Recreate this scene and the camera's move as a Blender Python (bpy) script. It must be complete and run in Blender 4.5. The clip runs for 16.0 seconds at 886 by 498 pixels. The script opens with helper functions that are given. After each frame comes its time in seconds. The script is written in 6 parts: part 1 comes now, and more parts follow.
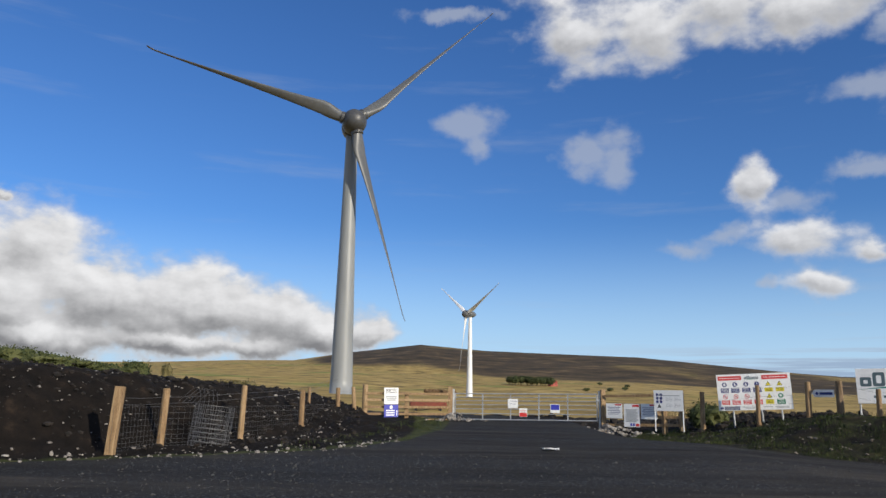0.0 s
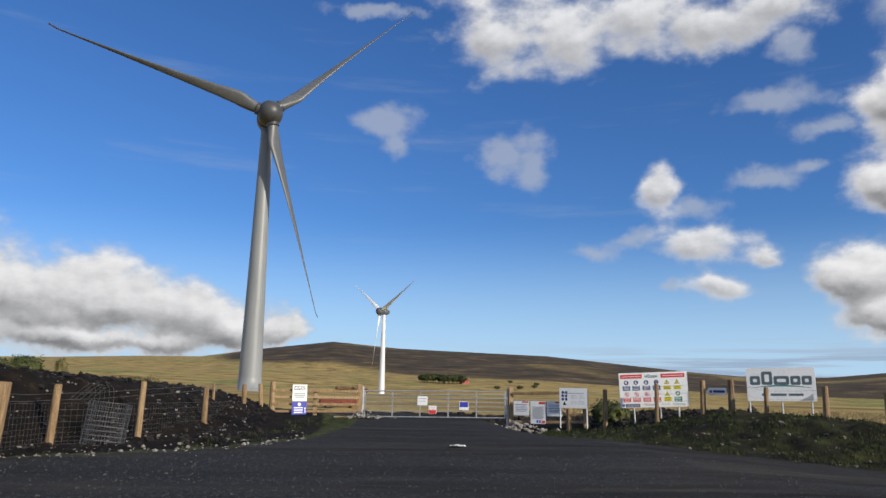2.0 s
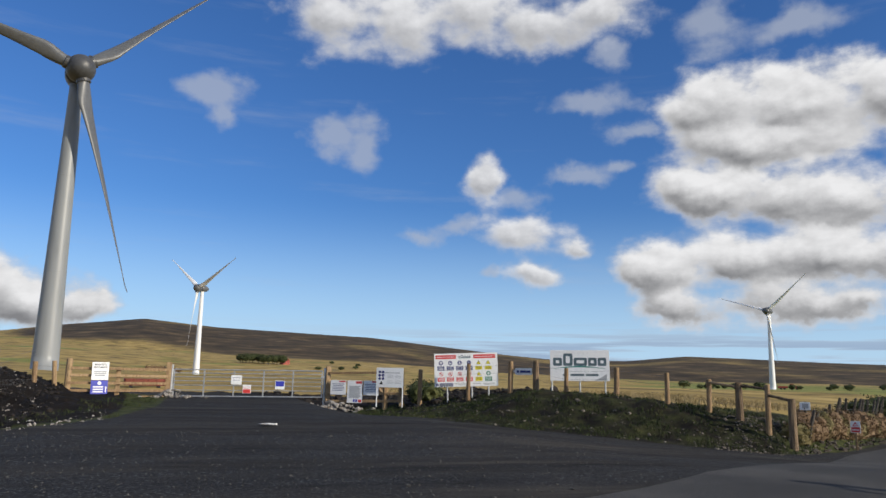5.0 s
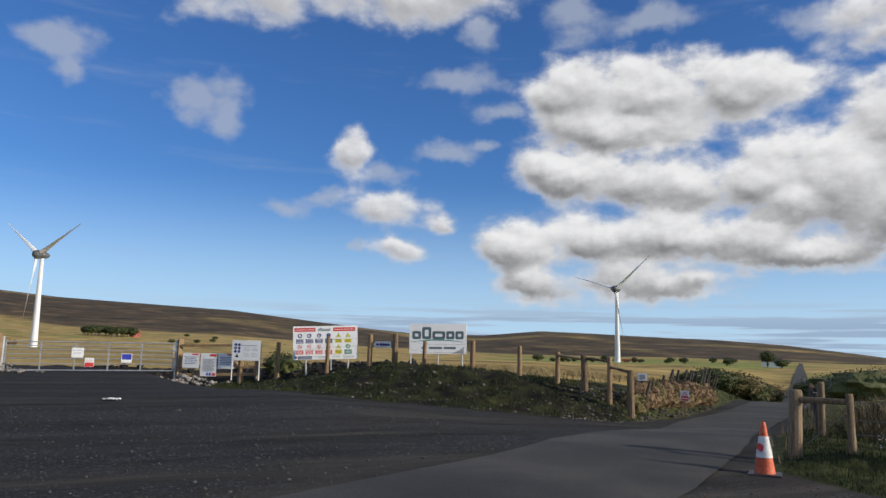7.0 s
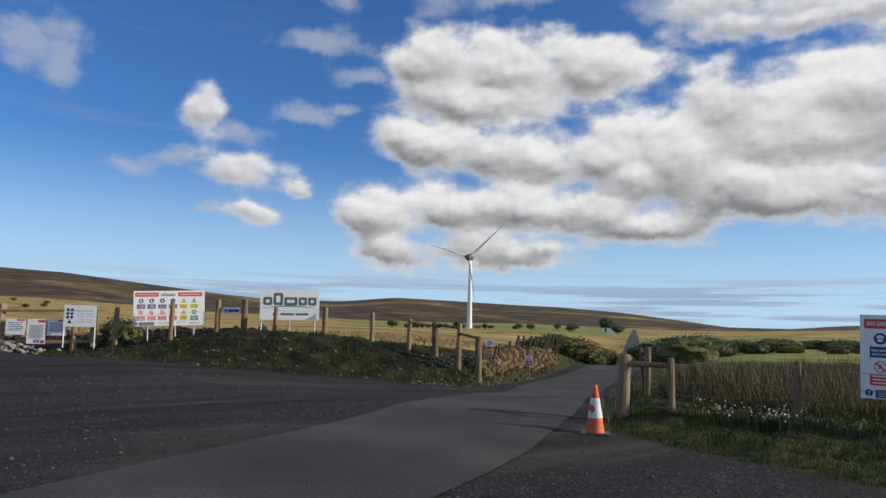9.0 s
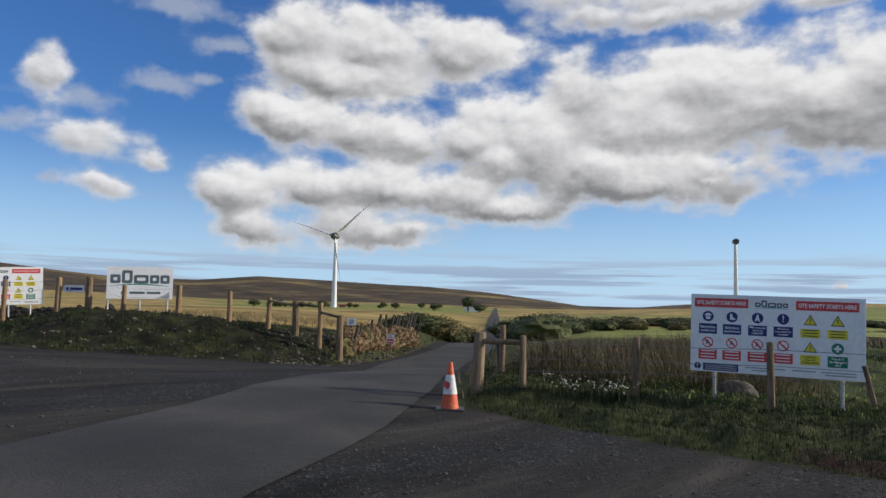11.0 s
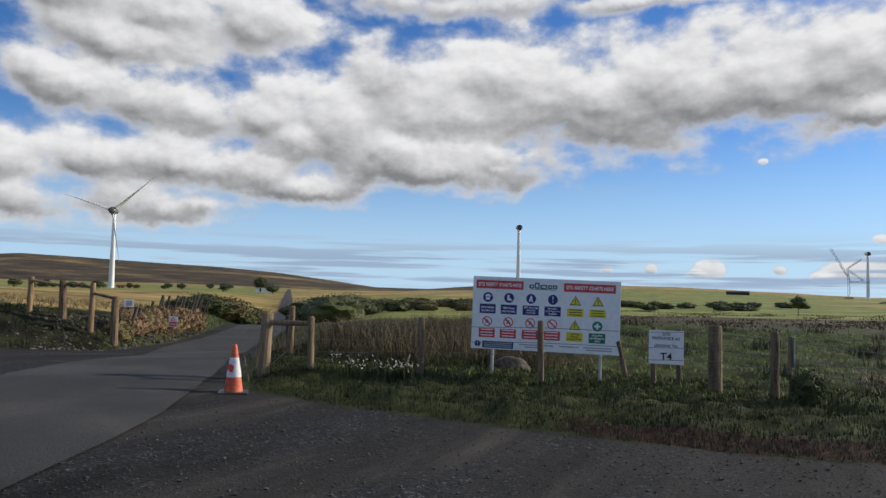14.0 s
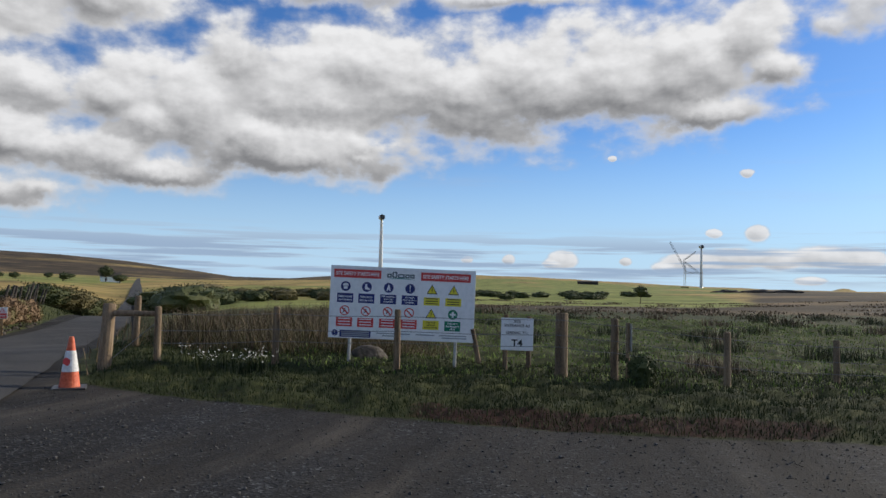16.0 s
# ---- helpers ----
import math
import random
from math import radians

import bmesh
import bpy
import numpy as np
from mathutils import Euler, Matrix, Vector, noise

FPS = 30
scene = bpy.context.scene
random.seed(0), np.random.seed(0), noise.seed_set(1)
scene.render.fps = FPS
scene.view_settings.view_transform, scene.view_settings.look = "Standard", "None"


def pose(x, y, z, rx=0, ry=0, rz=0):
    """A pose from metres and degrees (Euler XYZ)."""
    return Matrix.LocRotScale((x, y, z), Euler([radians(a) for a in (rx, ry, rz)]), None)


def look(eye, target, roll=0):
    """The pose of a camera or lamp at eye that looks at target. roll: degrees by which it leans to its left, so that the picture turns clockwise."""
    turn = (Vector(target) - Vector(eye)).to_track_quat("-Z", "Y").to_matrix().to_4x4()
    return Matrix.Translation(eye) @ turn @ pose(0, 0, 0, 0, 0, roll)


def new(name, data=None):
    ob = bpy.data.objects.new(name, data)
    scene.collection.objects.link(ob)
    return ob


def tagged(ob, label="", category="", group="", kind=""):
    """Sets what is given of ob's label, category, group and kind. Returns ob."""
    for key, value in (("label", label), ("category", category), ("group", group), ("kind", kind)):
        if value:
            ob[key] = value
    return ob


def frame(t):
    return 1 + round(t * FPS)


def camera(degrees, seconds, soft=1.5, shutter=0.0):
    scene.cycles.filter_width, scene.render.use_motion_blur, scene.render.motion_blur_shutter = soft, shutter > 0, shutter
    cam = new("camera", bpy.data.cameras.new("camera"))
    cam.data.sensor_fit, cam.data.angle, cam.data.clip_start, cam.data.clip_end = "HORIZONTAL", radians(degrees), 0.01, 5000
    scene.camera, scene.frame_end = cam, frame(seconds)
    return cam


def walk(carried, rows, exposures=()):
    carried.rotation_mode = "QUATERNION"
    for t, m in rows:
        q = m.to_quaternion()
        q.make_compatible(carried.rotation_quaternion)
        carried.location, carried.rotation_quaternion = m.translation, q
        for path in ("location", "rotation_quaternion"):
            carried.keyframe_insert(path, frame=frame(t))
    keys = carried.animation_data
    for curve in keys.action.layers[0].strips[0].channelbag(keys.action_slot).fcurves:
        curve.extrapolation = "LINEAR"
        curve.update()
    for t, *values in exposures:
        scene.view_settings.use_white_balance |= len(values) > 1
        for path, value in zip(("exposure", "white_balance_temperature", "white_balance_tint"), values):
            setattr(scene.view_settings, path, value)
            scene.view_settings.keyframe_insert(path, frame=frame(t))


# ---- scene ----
cam = camera(61.69, 16.0)
EYE = 1.6
ROWS = [
    (0.0, 0.001, -0.001, -0.002, -0.10, 11.36, -0.98),
    (0.5, 0.026, 0.006, -0.008, -1.45, 11.39, -1.01),
    (1.0, 0.048, 0.012, -0.011, -3.10, 11.35, -1.06),
    (1.5, 0.069, 0.017, -0.012, -4.87, 11.32, -1.07),
    (2.0, 0.090, 0.019, -0.014, -6.76, 11.30, -1.08),
    (2.5, 0.115, 0.018, -0.016, -8.74, 11.21, -1.09),
    (3.0, 0.140, 0.015, -0.019, -10.89, 11.14, -1.16),
    (3.5, 0.165, 0.011, -0.023, -13.15, 10.99, -1.19),
    (6.0, 0.277, -0.072, -0.091, -25.40, 9.29, -1.23),
    (6.5, 0.299, -0.080, -0.088, -28.09, 8.80, -1.21),
    (7.0, 0.321, -0.083, -0.087, -30.78, 8.37, -1.22),
    (7.5, 0.344, -0.085, -0.086, -33.40, 7.82, -1.26),
    (8.0, 0.366, -0.089, -0.081, -36.22, 7.22, -1.26),
    (8.5, 0.387, -0.093, -0.075, -39.14, 6.61, -1.28),
    (9.0, 0.410, -0.098, -0.070, -41.86, 6.03, -1.27),
    (11.5, 0.483, -0.193, -0.073, -54.90, 4.38, -1.12),
    (12.0, 0.481, -0.210, -0.075, -57.61, 4.13, -1.11),
    (12.5, 0.480, -0.225, -0.077, -60.14, 3.97, -1.16),
    (13.0, 0.480, -0.240, -0.077, -62.73, 3.79, -1.19),
    (13.5, 0.484, -0.254, -0.075, -65.37, 3.65, -1.22),
    (14.0, 0.488, -0.270, -0.073, -67.95, 3.52, -1.23),
    (14.5, 0.490, -0.288, -0.072, -70.62, 3.42, -1.25),
    (15.0, 0.489, -0.309, -0.073, -73.38, 3.32, -1.28),
    (15.5, 0.484, -0.332, -0.076, -76.00, 3.18, -1.23),
    (16.0, 0.477, -0.359, -0.080, -78.55, 2.94, -1.22),
]
walk(cam, [(t, pose(x, y, EYE + z, 90 + pitch, roll, yaw)) for t, x, y, z, yaw, pitch, roll in ROWS])

# ---- sky, clouds and sun ----
SUN_AZ, SUN_EL = 138.0, 21.0
sun_way = Vector((math.sin(radians(SUN_AZ)) * math.cos(radians(SUN_EL)), math.cos(radians(SUN_AZ)) * math.cos(radians(SUN_EL)), math.sin(radians(SUN_EL))))
sun = new("sun", bpy.data.lights.new("sun", "SUN"))
sun.data.energy, sun.data.angle, sun.data.color = 4.6, radians(1.0), (1.0, 0.90, 0.74)
sun.matrix_world = look(sun_way * 200, (0, 0, 0))

# clouds as soft ellipses: azimuth from +y, elevation, half width, half height, in degrees
LEFT_BANK = [
    (-30.1, 9.4, 3.0, 2.8),
    (-30.6, 5.6, 3.6, 3.0),
    (-24.9, 6.8, 4.3, 2.6),
    (-20.3, 6.1, 3.8, 2.4),
    (-16.4, 6.3, 4.0, 2.3),
    (-12.2, 5.6, 3.3, 1.9),
    (-9.2, 4.6, 2.5, 1.4),
    (-5.6, 4.5, 2.1, 1.0),
    (-31.7, 12.8, 0.8, 0.5),
    (-28.7, 3.4, 4.3, 1.1),
    (-18.9, 3.6, 7.7, 0.8),
    (-35.0, 7.7, 4.8, 4.6),
]
CROWN = [
    (10.5, 27.5, 3.8, 2.8),
    (16.1, 26.8, 4.0, 2.4),
    (22.2, 27.8, 4.4, 2.0),
    (27.6, 27.1, 4.2, 1.8),
    (32.4, 27.5, 4.2, 1.5),
    (30.0, 31.0, 13.0, 2.2),
    (16.1, 32.3, 9.5, 2.3),
]
BIG = [
    (40.8, 20.2, 3.2, 2.3),
    (46.6, 19.8, 4.2, 2.3),
    (53.2, 19.8, 4.1, 2.2),
    (43.5, 17.3, 5.4, 1.7),
    (40.2, 14.1, 3.3, 1.8),
    (45.4, 13.5, 4.0, 1.9),
    (49.6, 12.9, 2.4, 1.6),
    (53.7, 13.4, 3.2, 2.3),
    (37.1, 8.3, 3.5, 2.0),
    (42.4, 9.1, 3.5, 1.7),
    (47.6, 9.1, 3.9, 1.8),
    (53.2, 8.9, 3.2, 1.6),
    (57.4, 8.0, 3.1, 1.1),
    (37.6, 6.0, 2.2, 1.3),
    (45.9, 6.1, 4.4, 1.4),
    (49.6, 6.2, 1.5, 1.0),
]
LONG = [
    (62.7, 16.5, 3.5, 2.3),
    (67.6, 14.0, 6.5, 2.9),
    (58.8, 13.1, 4.0, 2.6),
    (56.2, 11.3, 3.1, 1.7),
    (65.0, 10.4, 6.5, 2.1),
    (71.9, 10.0, 2.5, 0.8),
    (71.5, 16.4, 4.8, 3.3),
    (78.6, 15.1, 6.6, 3.1),
    (85.1, 15.7, 6.4, 3.5),
    (91.5, 16.0, 5.7, 3.4),
    (97.0, 16.6, 4.6, 3.3),
    (100.8, 18.2, 2.9, 2.8),
    (102.6, 15.8, 1.6, 1.3),
    (98.2, 13.1, 3.2, 1.2),
    (67.7, 9.7, 5.2, 1.5),
    (72.1, 10.3, 2.4, 0.8),
]
UPPER = [
    (63.2, 23.1, 4.3, 1.3),
    (68.5, 22.6, 4.4, 1.1),
    (64.0, 22.0, 4.9, 0.9),
    (72.7, 21.7, 4.7, 0.8),
    (80.1, 21.7, 4.7, 0.7),
    (69.1, 21.7, 7.9, 0.9),
    (85.1, 21.5, 6.9, 0.5),
    (106.2, 18.3, 1.7, 1.2),
    (108.0, 19.3, 2.9, 1.7),
    (94.7, 23.3, 10.3, 1.5),
    (71.7, 24.3, 11.4, 1.5),
]
MIDDLE = [
    (26.3, 11.4, 3.1, 1.5),
    (27.3, 8.5, 2.2, 1.0),
    (30.6, 10.3, 1.3, 0.9),
    (23.2, 15.4, 1.4, 1.4),
]
WISPS = [
    (25.6, 14.2, 2.0, 1.0),
    (30.3, 15.5, 2.5, 0.7),
    (33.8, 16.3, 1.1, 0.6),
    (18.0, 11.1, 1.3, 0.6),
    (21.4, 11.9, 2.1, 0.7),
    (23.8, 8.7, 1.1, 0.6),
    (32.0, 21.3, 3.0, 0.9),
    (35.2, 19.0, 2.5, 0.8),
    (47.0, 25.1, 3.1, 1.0),
    (57.8, 23.6, 1.9, 1.3),
    (1.8, 21.0, 2.7, 1.2),
    (2.6, 19.4, 1.1, 1.2),
    (11.0, 18.6, 1.8, 1.3),
    (13.5, 18.0, 1.7, 2.0),
    (41.1, 25.6, 2.4, 2.0),
    (33.1, 24.7, 1.4, 1.4),
    (0.6, 28.8, 4.1, 0.5),
]
SMALL = [
    (87.7, 2.3, 1.0, 0.7),
    (87.0, 1.9, 0.8, 0.3),
    (83.6, 2.1, 0.5, 0.4),
    (80.4, 2.1, 0.5, 0.3),
    (101.5, 4.3, 0.7, 0.5),
    (98.5, 4.3, 0.5, 0.3),
    (100.8, 8.6, 0.5, 0.3),
    (91.2, 9.9, 0.3, 0.2),
    (97.0, 2.2, 1.9, 0.7),
    (100.0, 2.5, 1.6, 0.7),
    (102.9, 2.4, 1.7, 0.6),
    (105.6, 2.6, 1.5, 0.7),
    (95.1, 1.8, 0.8, 0.3),
    (104.9, 0.9, 0.9, 0.3),
    (107.8, 2.5, 1.6, 0.7),
    (92.3, 2.2, 0.4, 0.3),
]


SKY_STRENGTH = 0.078


def make_world():
    w = bpy.data.worlds.new("sky")
    scene.world = w
    w.use_nodes = True
    nt = w.node_tree
    N, L = nt.nodes, nt.links
    N.clear()

    def node(kind, op=None):
        n = N.new(kind)
        if op:
            n.operation = op
        return n

    def m(op, a, b=None, c=None, clamp=False):
        n = node("ShaderNodeMath", op)
        n.use_clamp = clamp
        for i, v in enumerate((a, b, c)):
            if v is None:
                continue
            if isinstance(v, (int, float)):
                n.inputs[i].default_value = v
            else:
                L.new(v, n.inputs[i])
        return n.outputs[0]

    def ramp(v, lo, hi, a=0.0, b=1.0):
        n = node("ShaderNodeMapRange")
        n.interpolation_type = "SMOOTHSTEP"
        L.new(v, n.inputs[0])
        for i, x in ((1, lo), (2, hi), (3, a), (4, b)):
            n.inputs[i].default_value = x
        return n.outputs[0]

    sky = node("ShaderNodeTexSky")
    sky.sky_type, sky.sun_disc = "NISHITA", False
    sky.sun_elevation, sky.sun_rotation = radians(SUN_EL), radians(SUN_AZ)
    sky.altitude, sky.air_density, sky.dust_density, sky.ozone_density = 300, 1.0, 0.5, 2.5
    tc = node("ShaderNodeTexCoord")
    sep = node("ShaderNodeSeparateXYZ")
    L.new(tc.outputs["Generated"], sep.inputs[0])
    az = m("MULTIPLY", m("ARCTAN2", sep.outputs[0], sep.outputs[1]), 57.2958)
    el = m("MULTIPLY", m("ARCSINE", sep.outputs[2]), 57.2958)
    com = node("ShaderNodeCombineXYZ")
    L.new(az, com.inputs[0]), L.new(el, com.inputs[1])
    P = com.outputs[0]

    def noise_tex(vec, scale, detail, rough, out="Fac", stretch=None):
        n = node("ShaderNodeTexNoise")
        n.inputs["Scale"].default_value, n.inputs["Detail"].default_value, n.inputs["Roughness"].default_value = scale, detail, rough
        if stretch:
            v = node("ShaderNodeVectorMath", "MULTIPLY")
            L.new(vec, v.inputs[0])
            v.inputs[1].default_value = stretch
            vec = v.outputs[0]
        L.new(vec, n.inputs["Vector"])
        return n.outputs[out]

    # wind-torn outlines: the field is read at noise-shifted places
    def vm(op, a, b, c=None):
        n = node("ShaderNodeVectorMath", op)
        for i, v in enumerate((a, b, c)):
            if v is None:
                continue
            if isinstance(v, tuple):
                n.inputs[i].default_value = v
            else:
                L.new(v, n.inputs[i])
        return n.outputs[0]

    fine = noise_tex(P, 0.9, 6.0, 0.6, "Color")
    warp = vm("ADD", vm("MULTIPLY_ADD", noise_tex(P, 0.22, 3.0, 0.5, "Color"), (2.6, 1.8, 0.0), (-1.3, -0.9, 0.0)), vm("MULTIPLY_ADD", fine, (1.3, 1.0, 0.0), (-0.65, -0.5, 0.0)))
    P1 = vm("ADD", P, warp)
    P2 = vm("ADD", P, vm("MULTIPLY", warp, (0.3, 0.25, 0.0)))

    def billows(at, blobs, sharp=-4.0):
        """Blobs melted together: how far out (1 at the rim), and how far to the sunny top of its blob."""
        sums = None
        for a, e, sa, se in blobs:
            loc = vm("MULTIPLY_ADD", at, (1 / sa, 1 / se, 0), (-a / sa, -e / se, 0))
            ln = node("ShaderNodeVectorMath", "LENGTH")
            L.new(loc, ln.inputs[0])
            w = m("POWER", m("ADD", ln.outputs["Value"], 0.12), sharp)
            up = vm("ADD", loc, (0.0, 0.0, 1.0))
            sc = node("ShaderNodeVectorMath", "SCALE")
            L.new(up, sc.inputs[0]), L.new(w, sc.inputs["Scale"])
            sums = sc.outputs[0] if sums is None else vm("ADD", sums, sc.outputs[0])
        parts = node("ShaderNodeSeparateXYZ")
        L.new(sums, parts.inputs[0])
        total = parts.outputs[2]
        lean = m("MULTIPLY_ADD", parts.outputs[1], 0.9, m("MULTIPLY", parts.outputs[0], 0.25))
        return m("POWER", total, 1 / sharp), m("DIVIDE", lean, total)

    def curd(at):
        return noise_tex(at, 0.30, 8.0, 0.52, stretch=(0.8, 1.25, 0.0))

    lump = curd(P)
    relief = m("SUBTRACT", lump, curd(vm("ADD", P, (0.35, 0.6, 0.0))))
    lumps = m("SUBTRACT", lump, 0.5)

    def cloud(at, blobs, rag, lo, hi, most, grow=1.45):
        """Opacity and shade (0 lit, 1 in its own shadow)."""
        r, lit = billows(at, blobs)
        t = m("SUBTRACT", m("MULTIPLY_ADD", lumps, rag, grow), r)
        core = ramp(t, lo + 0.1, hi + 0.15, 0.08, 1.0)
        sh = m("MULTIPLY", ramp(lit, -0.75, 0.42, 1.0, 0.0), core)
        return ramp(t, lo, hi, 0.0, most), sh

    d_bank, s_bank = cloud(P1, LEFT_BANK + BIG + LONG, 1.9, 0.0, 0.66, 1.0, 1.5)
    d_high, s_high = cloud(P1, CROWN + UPPER + MIDDLE, 2.4, 0.0, 0.95, 0.95)
    d_wisp, s_wisp = cloud(P1, WISPS, 2.8, -0.05, 1.0, 0.62)
    d_small, s_small = cloud(P2, SMALL, 0.9, 0.1, 0.45, 0.95)
    # thin streaks low over the horizon, and faint high ones
    streak = ramp(noise_tex(P, 1.0, 4.0, 0.55, stretch=(0.06, 1.5, 0.0)), 0.45, 0.58, 0, 0.9)
    streak = m("MULTIPLY", streak, m("MULTIPLY", ramp(el, 0.3, 1.2), m("MULTIPLY", ramp(el, 2.6, 5.0, 1, 0), ramp(az, 8.0, 30.0, 0.25, 1.0))))
    cirrus = m("MULTIPLY", ramp(noise_tex(P, 1.0, 5.0, 0.6, stretch=(0.045, 0.4, 0.0)), 0.54, 0.80, 0, 0.22), ramp(el, 3.0, 7.0))
    # lit tops, grey undersides, each lump with its sunny side
    d_large = m("MAXIMUM", d_bank, d_high)
    deep = m("MAXIMUM", m("MULTIPLY", s_bank, d_bank), m("MULTIPLY", m("MULTIPLY", s_high, d_high), 0.8))
    deep = m("MAXIMUM", deep, m("MULTIPLY", s_small, 0.45))
    shade = m("SUBTRACT", m("MULTIPLY_ADD", deep, 0.84, 0.12), m("MULTIPLY", relief, 1.15))
    shade = m("SUBTRACT", shade, m("MULTIPLY", lumps, 0.2), clamp=True)
    mix = node("ShaderNodeMix")
    mix.data_type = "RGBA"
    L.new(shade, mix.inputs["Factor"])
    mix.inputs["A"].default_value, mix.inputs["B"].default_value = (0.84, 0.84, 0.85, 1), (0.225, 0.228, 0.24, 1)
    mix2 = node("ShaderNodeMix")
    mix2.data_type = "RGBA"
    L.new(m("MAXIMUM", d_large, d_small), mix2.inputs["Factor"])
    mix2.inputs["A"].default_value = (0.44, 0.48, 0.56, 1)
    L.new(mix.outputs["Result"], mix2.inputs["B"])
    mix3 = node("ShaderNodeMix")
    mix3.data_type = "RGBA"
    L.new(m("MULTIPLY", streak, m("SUBTRACT", 1.0, d_large, clamp=True)), mix3.inputs["Factor"])
    L.new(mix2.outputs["Result"], mix3.inputs["A"])
    mix3.inputs["B"].default_value = (0.30, 0.41, 0.58, 1)
    rest = m("MAXIMUM", ramp(el, 33.0, 46.0), m("MULTIPLY", ramp(m("ABSOLUTE", m("SUBTRACT", az, 39.0)), 84.0, 104.0), ramp(el, 2.0, 8.0)))
    over = m("MULTIPLY", ramp(noise_tex(tc.outputs["Generated"], 3.2, 5.0, 0.55), 0.40, 0.58), rest)
    d_large = m("MAXIMUM", d_large, over)
    cover = m("MAXIMUM", m("MAXIMUM", d_large, d_wisp), m("MAXIMUM", d_small, m("MAXIMUM", streak, cirrus)))
    # a saturated upper sky
    hsv = node("ShaderNodeHueSaturation")
    hsv.inputs["Saturation"].default_value, hsv.inputs["Value"].default_value = 1.10, 1.0
    L.new(sky.outputs[0], hsv.inputs["Color"])
    bg, bc, mx, out = node("ShaderNodeBackground"), node("ShaderNodeBackground"), node("ShaderNodeMixShader"), node("ShaderNodeOutputWorld")
    haze = node("ShaderNodeMix")
    haze.data_type = "RGBA"
    L.new(ramp(el, -1.0, 14.0, 0.86, 0.0), haze.inputs["Factor"])
    L.new(vm("MULTIPLY", hsv.outputs[0], (0.74, 1.1, 1.62)), haze.inputs["A"])
    haze.inputs["B"].default_value = (6.6, 9.3, 12.2, 1)
    L.new(haze.outputs["Result"], bg.inputs[0])
    bg.inputs[1].default_value = SKY_STRENGTH
    L.new(mix3.outputs["Result"], bc.inputs[0])
    bc.inputs[1].default_value = 1.0
    L.new(cover, mx.inputs[0]), L.new(bg.outputs[0], mx.inputs[1]), L.new(bc.outputs[0], mx.inputs[2])
    L.new(mx.outputs[0], out.inputs[0])


make_world()

# ---- materials ----


def material(name, colours, rough=0.8, scale=8.0, fine=60.0, bump=0.3, metal=0.0, stretch=(1, 1, 1), spread=0.12, per_object=0.0, dist=0.02):
    """A surface with stains and grain: colours from dark to light."""
    mat = bpy.data.materials.new(name)
    mat.use_nodes = True
    nt = mat.node_tree
    N, L = nt.nodes, nt.links
    p = N["Principled BSDF"]
    p.inputs["Roughness"].default_value, p.inputs["Metallic"].default_value = rough, metal
    tc, mp = N.new("ShaderNodeTexCoord"), N.new("ShaderNodeMapping")
    mp.inputs["Scale"].default_value = stretch
    L.new(tc.outputs["Object"], mp.inputs[0])
    big, small = N.new("ShaderNodeTexNoise"), N.new("ShaderNodeTexNoise")
    for n, s, d in ((big, scale, 4), (small, fine, 3)):
        n.inputs["Scale"].default_value, n.inputs["Detail"].default_value = s, d
        L.new(mp.outputs[0], n.inputs["Vector"])
    add = N.new("ShaderNodeMath")
    add.operation = "MULTIPLY_ADD"
    L.new(small.outputs[0], add.inputs[0])
    add.inputs[1].default_value = 0.5
    half = N.new("ShaderNodeMath")
    half.operation = "MULTIPLY"
    half.inputs[1].default_value = 0.5
    L.new(big.outputs[0], half.inputs[0])
    L.new(half.outputs[0], add.inputs[2])
    fac = add.outputs[0]
    if per_object:
        oi, o2 = N.new("ShaderNodeObjectInfo"), N.new("ShaderNodeMath")
        o2.operation = "MULTIPLY_ADD"
        L.new(oi.outputs["Random"], o2.inputs[0])
        o2.inputs[1].default_value = per_object
        o3 = N.new("ShaderNodeMath")
        o3.operation = "SUBTRACT"
        L.new(fac, o3.inputs[0])
        o3.inputs[1].default_value = per_object / 2
        L.new(o3.outputs[0], o2.inputs[2])
        fac = o2.outputs[0]
    rm = N.new("ShaderNodeValToRGB")
    L.new(fac, rm.inputs[0])
    els = rm.color_ramp.elements
    while len(els) < len(colours):
        els.new(0.5)
    for i, c in enumerate(colours):
        els[i].position = 0.5 - spread + 2 * spread * i / max(1, len(colours) - 1)
        els[i].color = (*c, 1)
    L.new(rm.outputs[0], p.inputs["Base Color"])
    if bump:
        b = N.new("ShaderNodeBump")
        b.inputs["Strength"].default_value, b.inputs["Distance"].default_value = bump, dist
        L.new(small.outputs[0], b.inputs["Height"])
        L.new(b.outputs[0], p.inputs["Normal"])
    return mat


